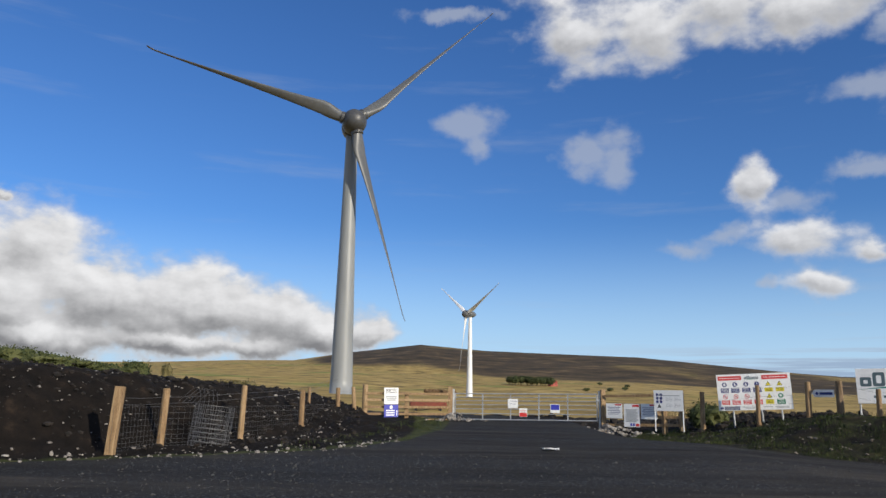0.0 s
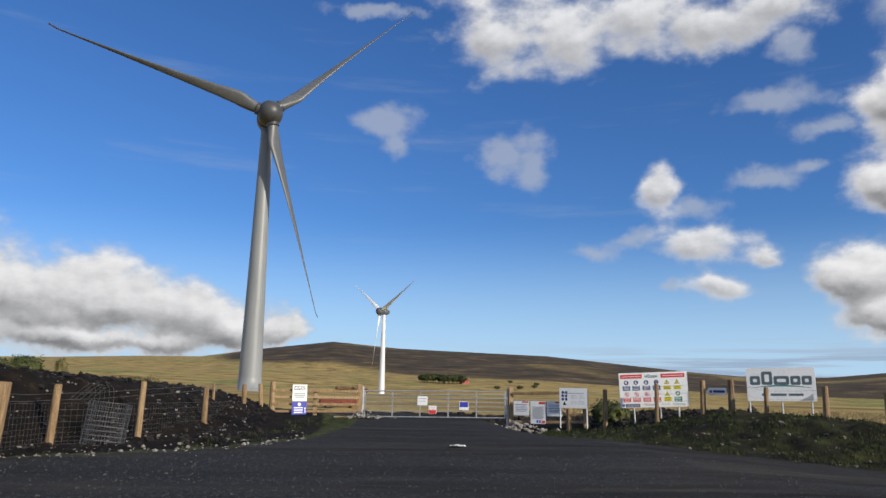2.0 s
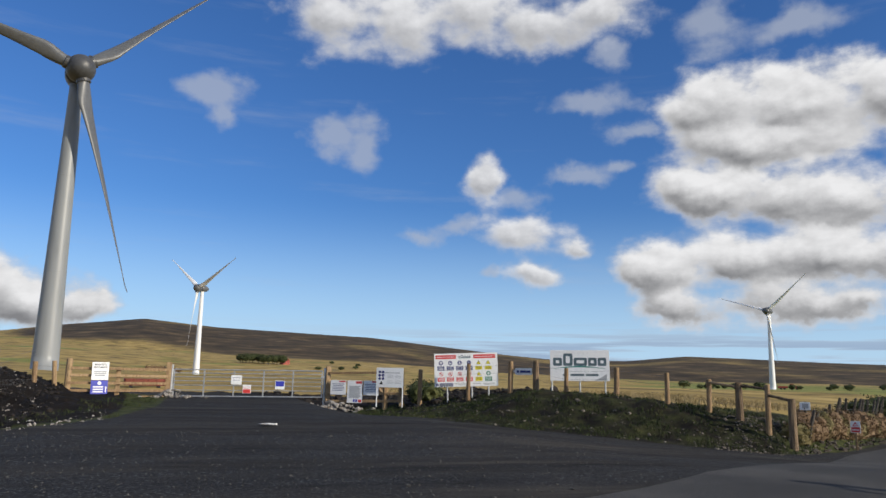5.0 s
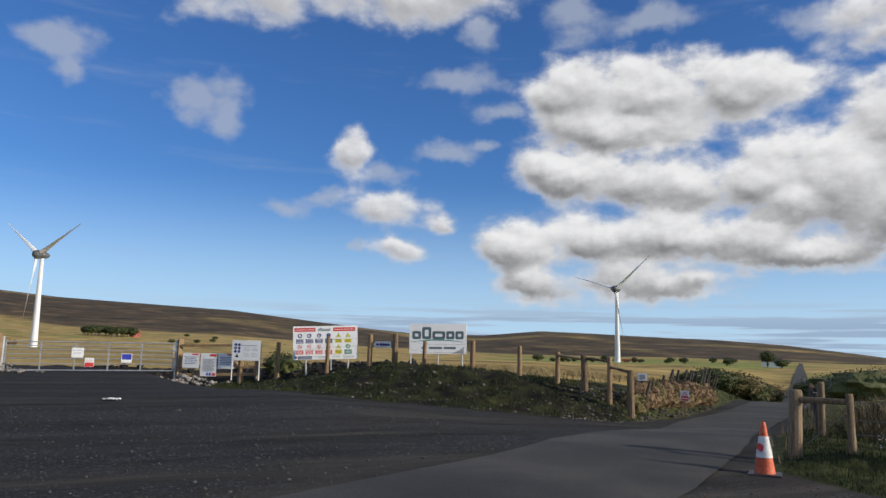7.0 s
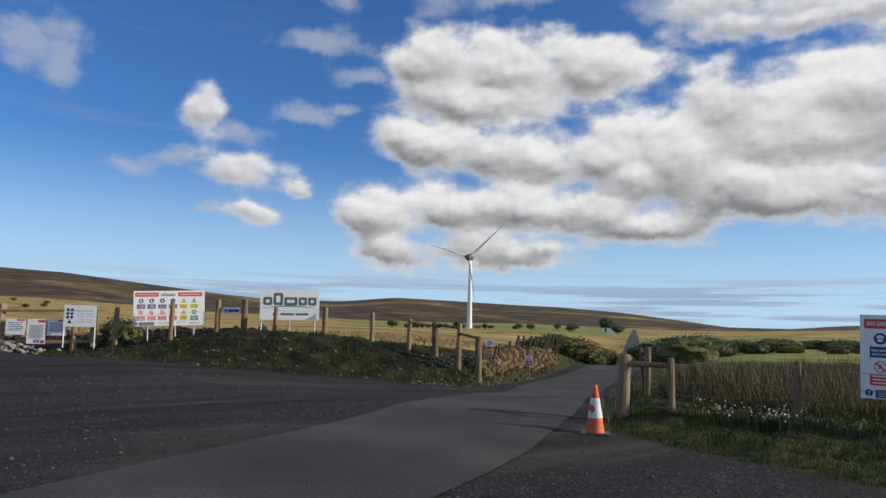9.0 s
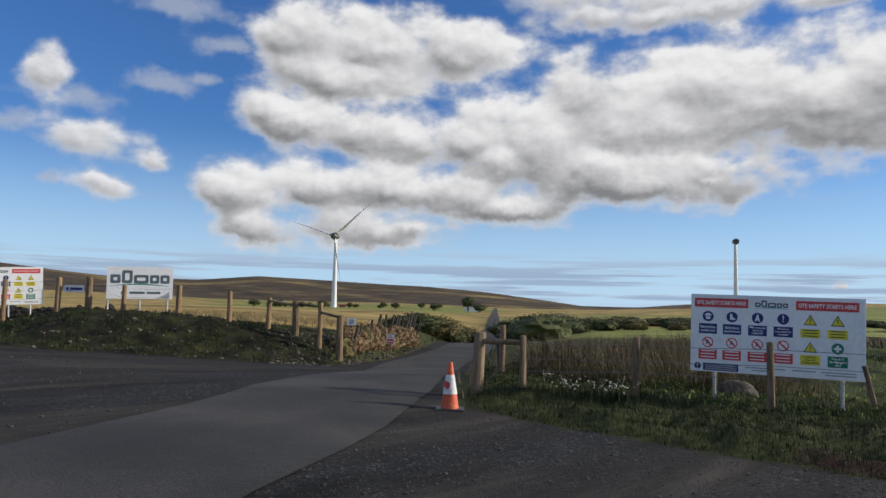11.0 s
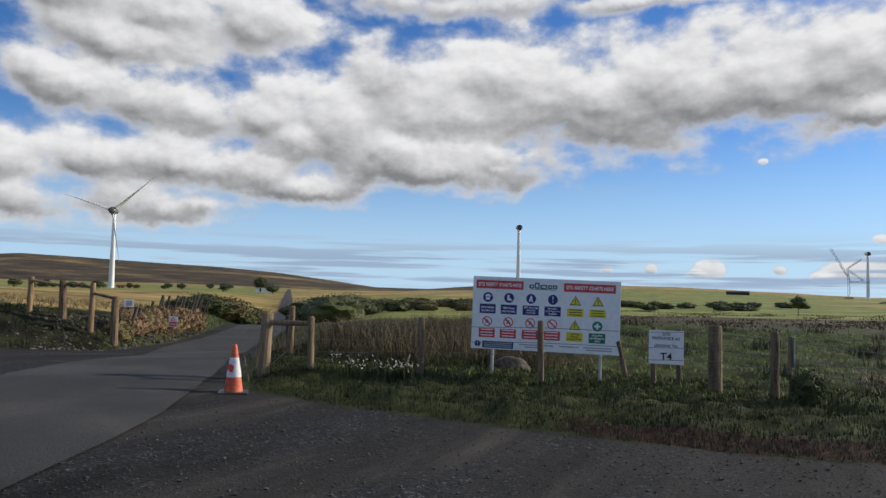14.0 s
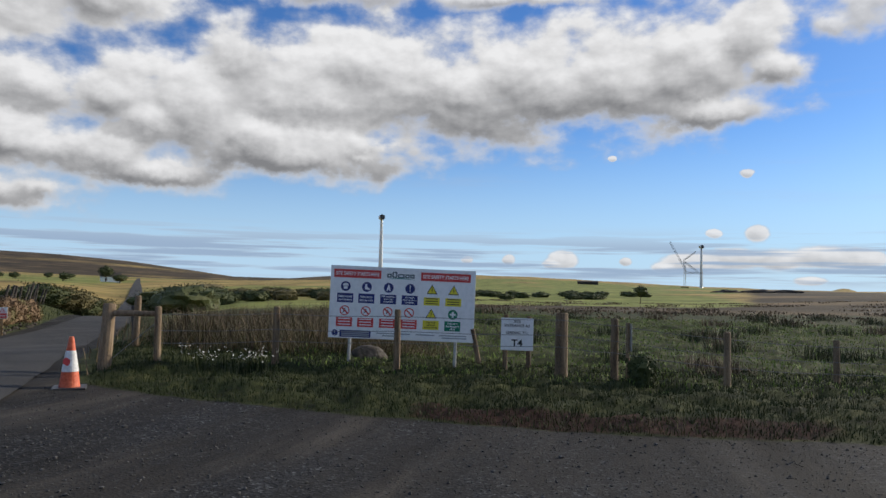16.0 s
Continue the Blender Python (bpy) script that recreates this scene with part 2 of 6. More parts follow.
def leafy(name, colours, rough=0.7):
    """Leaves and blades: colour varies from clump to clump and blade to blade."""
    mat = bpy.data.materials.new(name)
    mat.use_nodes = True
    nt = mat.node_tree
    N, L = nt.nodes, nt.links
    p = N["Principled BSDF"]
    p.inputs["Roughness"].default_value = rough
    p.inputs["Specular IOR Level"].default_value = 0.2
    g, tc, n = N.new("ShaderNodeNewGeometry"), N.new("ShaderNodeTexCoord"), N.new("ShaderNodeTexNoise")
    n.inputs["Scale"].default_value, n.inputs["Detail"].default_value = 0.9, 3
    L.new(tc.outputs["Object"], n.inputs["Vector"])
    a = N.new("ShaderNodeMath")
    a.operation = "MULTIPLY_ADD"
    L.new(g.outputs["Random Per Island"], a.inputs[0])
    a.inputs[1].default_value = 0.55
    s = N.new("ShaderNodeMath")
    s.operation = "MULTIPLY_ADD"
    s.inputs[1].default_value, s.inputs[2].default_value = 1.3, -0.42
    L.new(n.outputs[0], s.inputs[0])
    L.new(s.outputs[0], a.inputs[2])
    rm = N.new("ShaderNodeValToRGB")
    L.new(a.outputs[0], rm.inputs[0])
    els = rm.color_ramp.elements
    while len(els) < len(colours):
        els.new(0.5)
    for i, c in enumerate(colours):
        els[i].position, els[i].color = i / max(1, len(colours) - 1), (*c, 1)
    L.new(rm.outputs[0], p.inputs["Base Color"])
    return mat


def ground_material():
    mat = bpy.data.materials.new("ground")
    mat.use_nodes = True
    nt = mat.node_tree
    N, L = nt.nodes, nt.links
    p = N["Principled BSDF"]
    p.inputs["Roughness"].default_value = 0.95
    p.inputs["Specular IOR Level"].default_value = 0.15
    tc = N.new("ShaderNodeTexCoord")
    P = tc.outputs["Object"]

    def nz(scale, detail=4.0, rough=0.6, stretch=None, turn=0.0):
        n = N.new("ShaderNodeTexNoise")
        n.inputs["Scale"].default_value, n.inputs["Detail"].default_value, n.inputs["Roughness"].default_value = scale, detail, rough
        src = P
        if stretch:
            mp = N.new("ShaderNodeMapping")
            mp.inputs["Scale"].default_value = stretch
            mp.inputs["Rotation"].default_value = (0, 0, radians(turn))
            L.new(P, mp.inputs[0])
            src = mp.outputs[0]
        L.new(src, n.inputs["Vector"])
        return n.outputs[0]

    def rm(fac, *stops):
        r = N.new("ShaderNodeValToRGB")
        L.new(fac, r.inputs[0])
        e = r.color_ramp.elements
        while len(e) < len(stops):
            e.new(0.5)
        for i, (pos, c) in enumerate(stops):
            e[i].position, e[i].color = pos, (*c, 1)
        return r.outputs[0]

    def mask(name, grain=0.35, lo=0.35, hi=0.65, scale=3.0):
        a = N.new("ShaderNodeAttribute")
        a.attribute_name = name
        m1 = N.new("ShaderNodeMath")
        m1.operation = "MULTIPLY_ADD"
        L.new(nz(scale, 5, 0.7), m1.inputs[0])
        m1.inputs[1].default_value = grain * 2
        m2 = N.new("ShaderNodeMath")
        m2.operation = "SUBTRACT"
        L.new(a.outputs["Fac"], m2.inputs[0])
        m2.inputs[1].default_value = grain
        L.new(m2.outputs[0], m1.inputs[2])
        r = N.new("ShaderNodeMapRange")
        r.interpolation_type = "SMOOTHSTEP"
        L.new(m1.outputs[0], r.inputs[0])
        r.inputs[1].default_value, r.inputs[2].default_value = lo, hi
        return r.outputs[0]

    def mix(f, a, b):
        x = N.new("ShaderNodeMix")
        x.data_type = "RGBA"
        L.new(f, x.inputs["Factor"]), L.new(a, x.inputs["A"]), L.new(b, x.inputs["B"])
        return x.outputs["Result"]

    # dry moor grass, green pasture, heather, peat, gravel
    straw = rm(nz(0.035, 6, 0.65, (1, 1, 0)), (0.36, (0.14, 0.105, 0.042)), (0.5, (0.33, 0.235, 0.08)), (0.64, (0.47, 0.345, 0.13)))
    green = rm(nz(0.06, 7, 0.7, (1, 1, 0)), (0.35, (0.09, 0.105, 0.03)), (0.52, (0.20, 0.225, 0.055)), (0.68, (0.33, 0.32, 0.10)))
    heath = rm(nz(0.012, 7, 0.65, (1, 1, 0)), (0.36, (0.03, 0.024, 0.016)), (0.54, (0.075, 0.055, 0.032)), (0.68, (0.19, 0.13, 0.065)))
    peat = rm(nz(2.2, 8, 0.72), (0.35, (0.004, 0.0035, 0.0033)), (0.58, (0.011, 0.0085, 0.007)), (0.74, (0.032, 0.022, 0.015)))
    # near turf, its green darkened to stand for foreground shade
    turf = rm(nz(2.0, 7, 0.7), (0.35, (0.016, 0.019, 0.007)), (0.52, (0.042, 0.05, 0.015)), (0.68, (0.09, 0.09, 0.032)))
    # gravel: grey stones under tyre-swept fines, both darkened in colour for cloud shade
    v = N.new("ShaderNodeTexVoronoi")
    v.inputs["Scale"].default_value = 38.0
    L.new(P, v.inputs["Vector"])
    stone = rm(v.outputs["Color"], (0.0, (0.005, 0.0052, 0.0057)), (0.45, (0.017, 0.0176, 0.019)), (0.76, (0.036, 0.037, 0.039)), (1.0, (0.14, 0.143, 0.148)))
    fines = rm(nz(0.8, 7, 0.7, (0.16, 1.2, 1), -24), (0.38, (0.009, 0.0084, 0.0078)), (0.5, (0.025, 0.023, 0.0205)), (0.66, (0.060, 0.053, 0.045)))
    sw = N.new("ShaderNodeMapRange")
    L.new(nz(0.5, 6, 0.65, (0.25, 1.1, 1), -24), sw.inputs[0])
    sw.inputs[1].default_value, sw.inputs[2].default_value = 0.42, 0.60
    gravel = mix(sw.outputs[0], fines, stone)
    col = mix(mask("green", 0.3, scale=0.05), straw, green)
    col = mix(mask("heath", 0.3, scale=0.004), col, heath)
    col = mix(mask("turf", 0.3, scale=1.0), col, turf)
    col = mix(mask("peat", 0.3, scale=1.5), col, peat)
    soil = rm(nz(4.0, 7, 0.7), (0.36, (0.014, 0.008, 0.006)), (0.55, (0.05, 0.024, 0.016)), (0.7, (0.10, 0.05, 0.034)))
    col = mix(mask("soil", 0.3, scale=2.0), col, soil)
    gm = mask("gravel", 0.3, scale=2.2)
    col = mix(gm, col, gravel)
    L.new(col, p.inputs["Base Color"])
    b = N.new("ShaderNodeBump")
    b.inputs["Strength"].default_value, b.inputs["Distance"].default_value = 0.4, 0.02
    hsum = N.new("ShaderNodeMath")
    hsum.operation = "ADD"
    L.new(v.outputs["Distance"], hsum.inputs[0]), L.new(nz(9.0, 5, 0.7), hsum.inputs[1])
    L.new(hsum.outputs[0], b.inputs["Height"])
    L.new(b.outputs[0], p.inputs["Normal"])
    return mat


M_GROUND = ground_material()
# asphalt colours include the shade over the foreground
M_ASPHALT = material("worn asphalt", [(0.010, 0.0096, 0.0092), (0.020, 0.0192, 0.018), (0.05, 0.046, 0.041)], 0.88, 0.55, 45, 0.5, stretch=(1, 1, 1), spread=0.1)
M_NEWWOOD = material("new timber", [(0.16, 0.095, 0.045), (0.28, 0.18, 0.09), (0.38, 0.265, 0.145)], 0.75, 3, 30, 0.3, stretch=(6, 6, 0.7), per_object=0.12)
M_OLDWOOD = material("weathered timber", [(0.07, 0.046, 0.027), (0.17, 0.115, 0.065), (0.28, 0.20, 0.125)], 0.85, 3, 30, 0.4, stretch=(6, 6, 0.7), per_object=0.15)
M_DARKWOOD = material("dark old timber", [(0.02, 0.017, 0.014), (0.05, 0.042, 0.034), (0.10, 0.085, 0.07)], 0.9, 3, 30, 0.4, stretch=(6, 6, 0.7), per_object=0.1)
M_GALV = material("galvanised steel", [(0.30, 0.31, 0.32), (0.45, 0.46, 0.47), (0.56, 0.57, 0.58)], 0.45, 5, 50, 0.08, metal=0.6)
M_WIRE = material("fence wire", [(0.12, 0.12, 0.125), (0.2, 0.2, 0.205)], 0.5, 5, 30, 0.0, metal=0.6)
# near turbine's tower grey, darkened in the colour to stand for cloud shade
M_TOWER_SHADED = material("shade-darkened grey turbine paint", [(0.19, 0.205, 0.215), (0.225, 0.24, 0.25), (0.25, 0.265, 0.275)], 0.45, 0.08, 0.8, 0.02, stretch=(1, 1, 0.15))
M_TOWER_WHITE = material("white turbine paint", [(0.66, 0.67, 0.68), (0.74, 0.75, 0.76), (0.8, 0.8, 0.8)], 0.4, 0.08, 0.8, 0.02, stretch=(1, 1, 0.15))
# blade and hub greys carry the same cloud shade in their colour
M_BLADE_SHADED = material("shade-darkened grey blade coating", [(0.085, 0.09, 0.096), (0.115, 0.121, 0.128)], 0.4, 0.3, 2, 0.0)
M_HUB_SHADED = material("shade-darkened grey hub casing", [(0.042, 0.044, 0.049), (0.062, 0.065, 0.071)], 0.45, 0.5, 2, 0.0)
M_SIGN = material("white sign board", [(0.74, 0.755, 0.765), (0.82, 0.83, 0.84), (0.86, 0.865, 0.87)], 0.4, 1.5, 12, 0.02)
M_RED = material("red print", [(0.55, 0.035, 0.035), (0.66, 0.06, 0.055)], 0.45, 3, 20, 0.0)
M_BLUE = material("navy print", [(0.012, 0.02, 0.13), (0.02, 0.03, 0.18)], 0.45, 3, 20, 0.0)
M_BRIGHTBLUE = material("blue print", [(0.03, 0.04, 0.36), (0.05, 0.06, 0.45)], 0.45, 3, 20, 0.0)
M_YELLOW = material("yellow print", [(0.70, 0.60, 0.03), (0.78, 0.68, 0.05)], 0.45, 3, 20, 0.0)
M_GREENP = material("green print", [(0.0, 0.15, 0.08), (0.01, 0.2, 0.11)], 0.45, 3, 20, 0.0)
M_BLACK = material("black print", [(0.012, 0.012, 0.014), (0.02, 0.02, 0.022)], 0.45, 3, 20, 0.0)
M_SLATE = material("slate grey print", [(0.07, 0.11, 0.13), (0.10, 0.145, 0.165)], 0.45, 3, 20, 0.0)
M_GREYP = material("light grey print", [(0.30, 0.32, 0.34), (0.38, 0.40, 0.42)], 0.45, 3, 20, 0.0)
M_TEAL = material("teal print", [(0.03, 0.20, 0.17), (0.05, 0.26, 0.22)], 0.45, 3, 20, 0.0)
M_CONE = material("orange cone rubber", [(0.48, 0.07, 0.025), (0.62, 0.11, 0.04), (0.68, 0.17, 0.08)], 0.6, 5, 30, 0.1)
M_SLEEVE = material("reflective white sleeve", [(0.55, 0.54, 0.52), (0.76, 0.76, 0.75)], 0.4, 9, 40, 0.05)
M_STONE = material("field stone", [(0.035, 0.029, 0.024), (0.075, 0.062, 0.05), (0.17, 0.148, 0.125)], 0.9, 2, 14, 0.5, per_object=0.3)
M_PEAT = material("dug peat clods", [(0.004, 0.0035, 0.0033), (0.011, 0.0085, 0.007), (0.026, 0.018, 0.013)], 0.95, 6, 30, 0.5)
M_GRAVEL = material("gravel stones", [(0.016, 0.016, 0.0165), (0.045, 0.044, 0.043), (0.14, 0.135, 0.13)], 0.9, 9, 40, 0.3, spread=0.2)
M_PALESTONE = material("pale stone", [(0.10, 0.09, 0.08), (0.22, 0.20, 0.18), (0.40, 0.38, 0.35)], 0.9, 4, 20, 0.4)
# near grass: shade over the foreground is mixed into these greens
M_GRASS_SHADED = leafy("shade-darkened grass", [(0.008, 0.014, 0.004), (0.020, 0.032, 0.008), (0.038, 0.051, 0.014), (0.085, 0.085, 0.034)])
# pasture greens raised to stand for sun on the field
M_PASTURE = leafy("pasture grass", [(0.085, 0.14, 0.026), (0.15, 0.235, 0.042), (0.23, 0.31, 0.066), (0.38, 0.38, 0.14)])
M_STRAW = leafy("dry grass", [(0.10, 0.08, 0.035), (0.22, 0.16, 0.07), (0.36, 0.28, 0.14), (0.45, 0.36, 0.2)])
M_RUSH = leafy("rushes", [(0.04, 0.029, 0.017), (0.10, 0.072, 0.042), (0.18, 0.132, 0.08), (0.28, 0.212, 0.135)])
M_GORSE = leafy("gorse", [(0.016, 0.023, 0.010), (0.034, 0.048, 0.018), (0.065, 0.078, 0.028), (0.10, 0.105, 0.04)])
M_HEDGE = leafy("hedge leaves", [(0.03, 0.030, 0.013), (0.075, 0.07, 0.028), (0.13, 0.11, 0.046), (0.19, 0.155, 0.07)])
M_HEATHER = leafy("dead bracken", [(0.03, 0.02, 0.012), (0.08, 0.05, 0.028), (0.15, 0.095, 0.052), (0.22, 0.15, 0.085)])
M_TREE = leafy("tree leaves", [(0.012, 0.018, 0.008), (0.028, 0.04, 0.014), (0.05, 0.062, 0.024), (0.08, 0.09, 0.035)])
M_PETAL = leafy("white petals", [(0.6, 0.6, 0.56), (0.7, 0.7, 0.66), (0.78, 0.78, 0.74)])
M_BARK = material("bark", [(0.03, 0.024, 0.018), (0.07, 0.055, 0.04)], 0.9, 4, 30, 0.5)
M_BARNRED = material("red barn sheeting", [(0.28, 0.04, 0.025), (0.36, 0.06, 0.04)], 0.6, 1, 8, 0.1)
M_RUST = material("rust red steel", [(0.12, 0.03, 0.018), (0.22, 0.05, 0.03)], 0.7, 1, 8, 0.1)
M_CRANE = material("crane yellow paint", [(0.40, 0.30, 0.10), (0.5, 0.4, 0.16)], 0.5, 1, 8, 0.0)
M_CRANE_GREY = material("grey crane lattice", [(0.15, 0.16, 0.17), (0.22, 0.23, 0.24)], 0.5, 1, 8, 0.0)

# ---- the lie of the land ----
YARD = [(-60, -60), (-60, 4), (-25, 10), (-12, 12.6), (-8, 14.0), (-6.4, 15.0), (-4.3, 16.4), (-2.6, 17.6), (-0.9, 20.8), (0.1, 26), (0.4, 32.3),
        (-2, 38), (-12, 46), (-30, 54), (-30, 60), (-11, 52), (1, 44), (6.2, 33), (6.4, 29.5), (6.9, 25.5), (8.4, 20.9), (10.6, 19.1), (12.6, 17.8), (14.6, 16.9),
        (16.8, 16.4), (20.1, 17.8), (27.2, 22.0), (36, 27.8), (59, 43.2), (61, 40.8), (38.1, 25.2), (29.6, 19.6), (21.7, 14.5), (13.2, 9.2), (10.1, 7.2),
        (9.5, 5.4), (9.4, 4.2), (9.2, 2.5), (9.2, 1.2), (9.3, -1.3), (9.5, -3), (10.2, -12), (12, -30), (14, -60)]
AZ = [-180, -60, -40, -20, -8, 2, 14, 25, 38, 50, 55, 64, 75, 85, 98, 110, 130, 180]
LEVEL_60 = [1.5, 1.5, 1.6, 1.5, 1.2, 1.0, 1.0, 1.0, 0.7, -0.4, -2.1, -0.5, -0.2, -0.2, 0.0, 0.3, 0.5, 1.5]
EL_170 = [0.3, 0.3, 0.3, 0.3, 0.15, 0.05, 0.0, -0.05, -0.15, -0.6, -1.4, -0.8, -0.75, -0.8, -0.7, -0.2, 0.0, 0.3]
EL_600 = [0.9, 0.9, 0.9, 0.7, 0.5, 0.08, 0.1, 0.0, -0.12, 0.05, 0.05, 0.0, 0.0, 0.1, 0.1, 0.15, 0.2, 0.9]
EL_1500 = [1.0, 1.2, 1.6, 1.7, 1.9, 1.7, 1.4, 0.8, 0.4, 0.35, 0.3, 0.2, 0.6, 0.9, 0.35, 0.2, 0.2, 1.0]
RIDGE_AZ = [-180, -60, -30, -20.9, -15.3, -11.2, -7, -1.7, 3.3, 9.3, 14.7, 20.5, 25.2, 28.2, 33.9, 38.2, 42.5, 46.9, 51.1, 55.3, 59.4, 62.8, 66.9, 70.3, 80.8, 83.6, 87.9, 92.1, 98.1, 103.7, 109.3, 130, 180]
RIDGE_EL = [1.0, 1.5, 1.9, 2.2, 2.5, 2.6, 3.3, 4.0, 3.6, 3.4, 3.2, 2.6, 2.1, 1.85, 1.8, 2.2, 2.05, 1.85, 1.7, 1.4, 0.9, 0.45, 0.42, 0.7, 1.0, 0.9, 0.7, 0.5, 0.28, 0.15, 0.3, 0.3, 1.0]
# rise of the land just outside the yard, and over how many metres, by azimuth
RIM_AZ = [-180, -60, -35, -26, -18, -12, -6.3, -5.2, 0, 6, 11, 13, 20, 27, 35, 40, 44, 47, 51, 55, 58, 62, 75, 90, 115, 150, 180]
RIM_H = [1.5, 2.0, 2.0, 1.7, 1.4, 1.08, 0.6, 0.12, 0.0, 0.0, 0.0, 0.05, 0.62, 1.1, 1.2, 1.12, 0.95, 0.75, 0.55, 0.2, 0.15, 0.12, 0.12, 0.12, 0.15, 0.6, 1.5]
RIM_OFF_AZ = [-60, -30, -24, -21, -18, -14, -10, -7.5, -5, -3]
RIM_OFF = [0.2, 0.3, 0.8, 1.8, 2.5, 3.2, 3.6, 3.2, 2.4, 0.0]
RIM_W = [6, 3, 3, 3.0, 2.4, 2.0, 1.5, 1.2, 1.5, 2, 2, 2.2, 4.5, 5, 4.5, 3.5, 2.2, 1.6, 1.2, 1.2, 1.2, 1.0, 0.7, 0.7, 0.8, 3, 6]


def smooth(a, b, x):
    t = np.clip((x - a) / (b - a), 0, 1)
    return t * t * (3 - 2 * t)


def yard_level(x, y):
    z = 0.022 * np.clip(y, 0, 33) - 0.065 * np.clip(x - 7, 0, 9) * smooth(7, 15, y)
    z = z - 0.36 * smooth(5.2, 6.9, x) * smooth(14, 10, x) * smooth(21, 28, y) * smooth(42, 34, y)
    z = z - smooth(14, 20, x) * (0.15 * smooth(15, 20, y) + 0.022 * np.clip(y - 15, 0, 22))
    return z - 0.12 * smooth(11, 6, y) * smooth(4, 8.5, x)


def yard_distance(x, y):
    """Metres outside the yard and road, negative inside."""
    best, inside = np.full(x.shape, 1e9), np.zeros(x.shape, bool)
    for (ax, ay), (bx, by) in zip(YARD, YARD[1:] + YARD[:1]):
        dx, dy = bx - ax, by - ay
        t = np.clip(((x - ax) * dx + (y - ay) * dy) / (dx * dx + dy * dy), 0, 1)
        best = np.minimum(best, np.hypot(x - ax - t * dx, y - ay - t * dy))
        hit = ((ay > y) != (by > y)) & (x < dx * (y - ay) / (dy if dy else 1e-9) + ax)
        inside ^= hit
    return np.where(inside, -best, best)


WAVES = np.random.RandomState(5).uniform(-1, 1, (40, 4))


def rough_land(x, y, size, k0, n=9):
    """Sums of waves: a smooth unevenness of about that size in metres."""
    z = np.zeros_like(x)
    for i in range(n):
        a, b, c, d = WAVES[(k0 + i) % 40]
        f = (1.6 ** (i % 4)) * 2.2 / size
        z += np.sin(f * (a * x + b * y) * 3 + c * 9) * np.cos(f * (b * x - a * y) * 2.3 + d * 9) / (1.45 ** (i % 4))
    return z / 3.0


def height(x, y):
    x, y = np.asarray(x, float), np.asarray(y, float)
    d = np.maximum(np.hypot(x, y), 0.1)
    az = np.degrees(np.arctan2(x, y))
    out = yard_distance(x, y)
    rise = np.interp(az, RIM_AZ, RIM_H) * smooth(-0.05, 1, (out - np.interp(az, RIM_OFF_AZ, RIM_OFF, left=0, right=0)) / np.interp(az, RIM_AZ, RIM_W)) 
    lump = rough_land(x, y, 1.6, 3) * 0.10 * smooth(0.1, 1.2, out) + rough_land(x, y, 0.5, 11) * (0.05 + 0.05 * smooth(-6, -8, az)) * smooth(0.05, 0.6, out)
    near = yard_level(x, y) + np.where(out > 0, rise + lump, 0) + 0.012 * rough_land(x, y, 2.5, 20)
    # turf mound by the entrance sign
    near = near + 0.42 * np.exp(-((x + 2.5) / 1.0) ** 2 - ((y - 25.0) / 2.2) ** 2)
    lg = np.log(d)
    z60 = np.interp(az, AZ, LEVEL_60)
    zk = [z60] + [EYE + dd * np.tan(np.radians(np.interp(az, ra, re))) for dd, ra, re in ((170, AZ, EL_170), (600, AZ, EL_600), (1500, AZ, EL_1500), (2900, RIDGE_AZ, RIDGE_EL))] + [np.full_like(d, -40.0)]
    dk = np.log([60, 170, 600, 1500, 2900, 4700])
    far = np.where(lg < dk[0], z60, 0)
    for i in range(5):
        t = np.clip((lg - dk[i]) / (dk[i + 1] - dk[i]), 0, 1)
        far = np.where((lg >= dk[i]) & (lg <= dk[i + 1] + 1e-9), zk[i] + (zk[i + 1] - zk[i]) * t ** 1.15, far)
    far = far + rough_land(x, y, 60, 7) * 0.35 * smooth(60, 200, d) + rough_land(x, y, 500, 15) * 3.0 * smooth(700, 1500, d) * smooth(2900, 2300, d)
    # small blue hill on the skyline
    far = far + 42 * np.exp(-((az - 106.9) / 1.15) ** 2) * smooth(3200, 3500, d) * smooth(4200, 3600, d) * 0.85
    w = np.maximum(smooth(38, 75, d) * smooth(0.5, 6, out), smooth(40, 72, d) * smooth(46, 50, az) * smooth(64, 60, az))
    return near * (1 - w) + far * w


def z_at(x, y):
    return float(height(np.array([x]), np.array([y]))[0])


def mesh_object(name, verts, faces, mat, smooth_shade=False, parent=None):
    me = bpy.data.meshes.new(name)
    me.from_pydata(verts, [], faces)
    me.materials.append(mat)
    if smooth_shade:
        me.polygons.foreach_set("use_smooth", [True] * len(me.polygons))
    me.update()
    ob = new(name, me)
    if parent:
        ob.parent = parent
    return ob


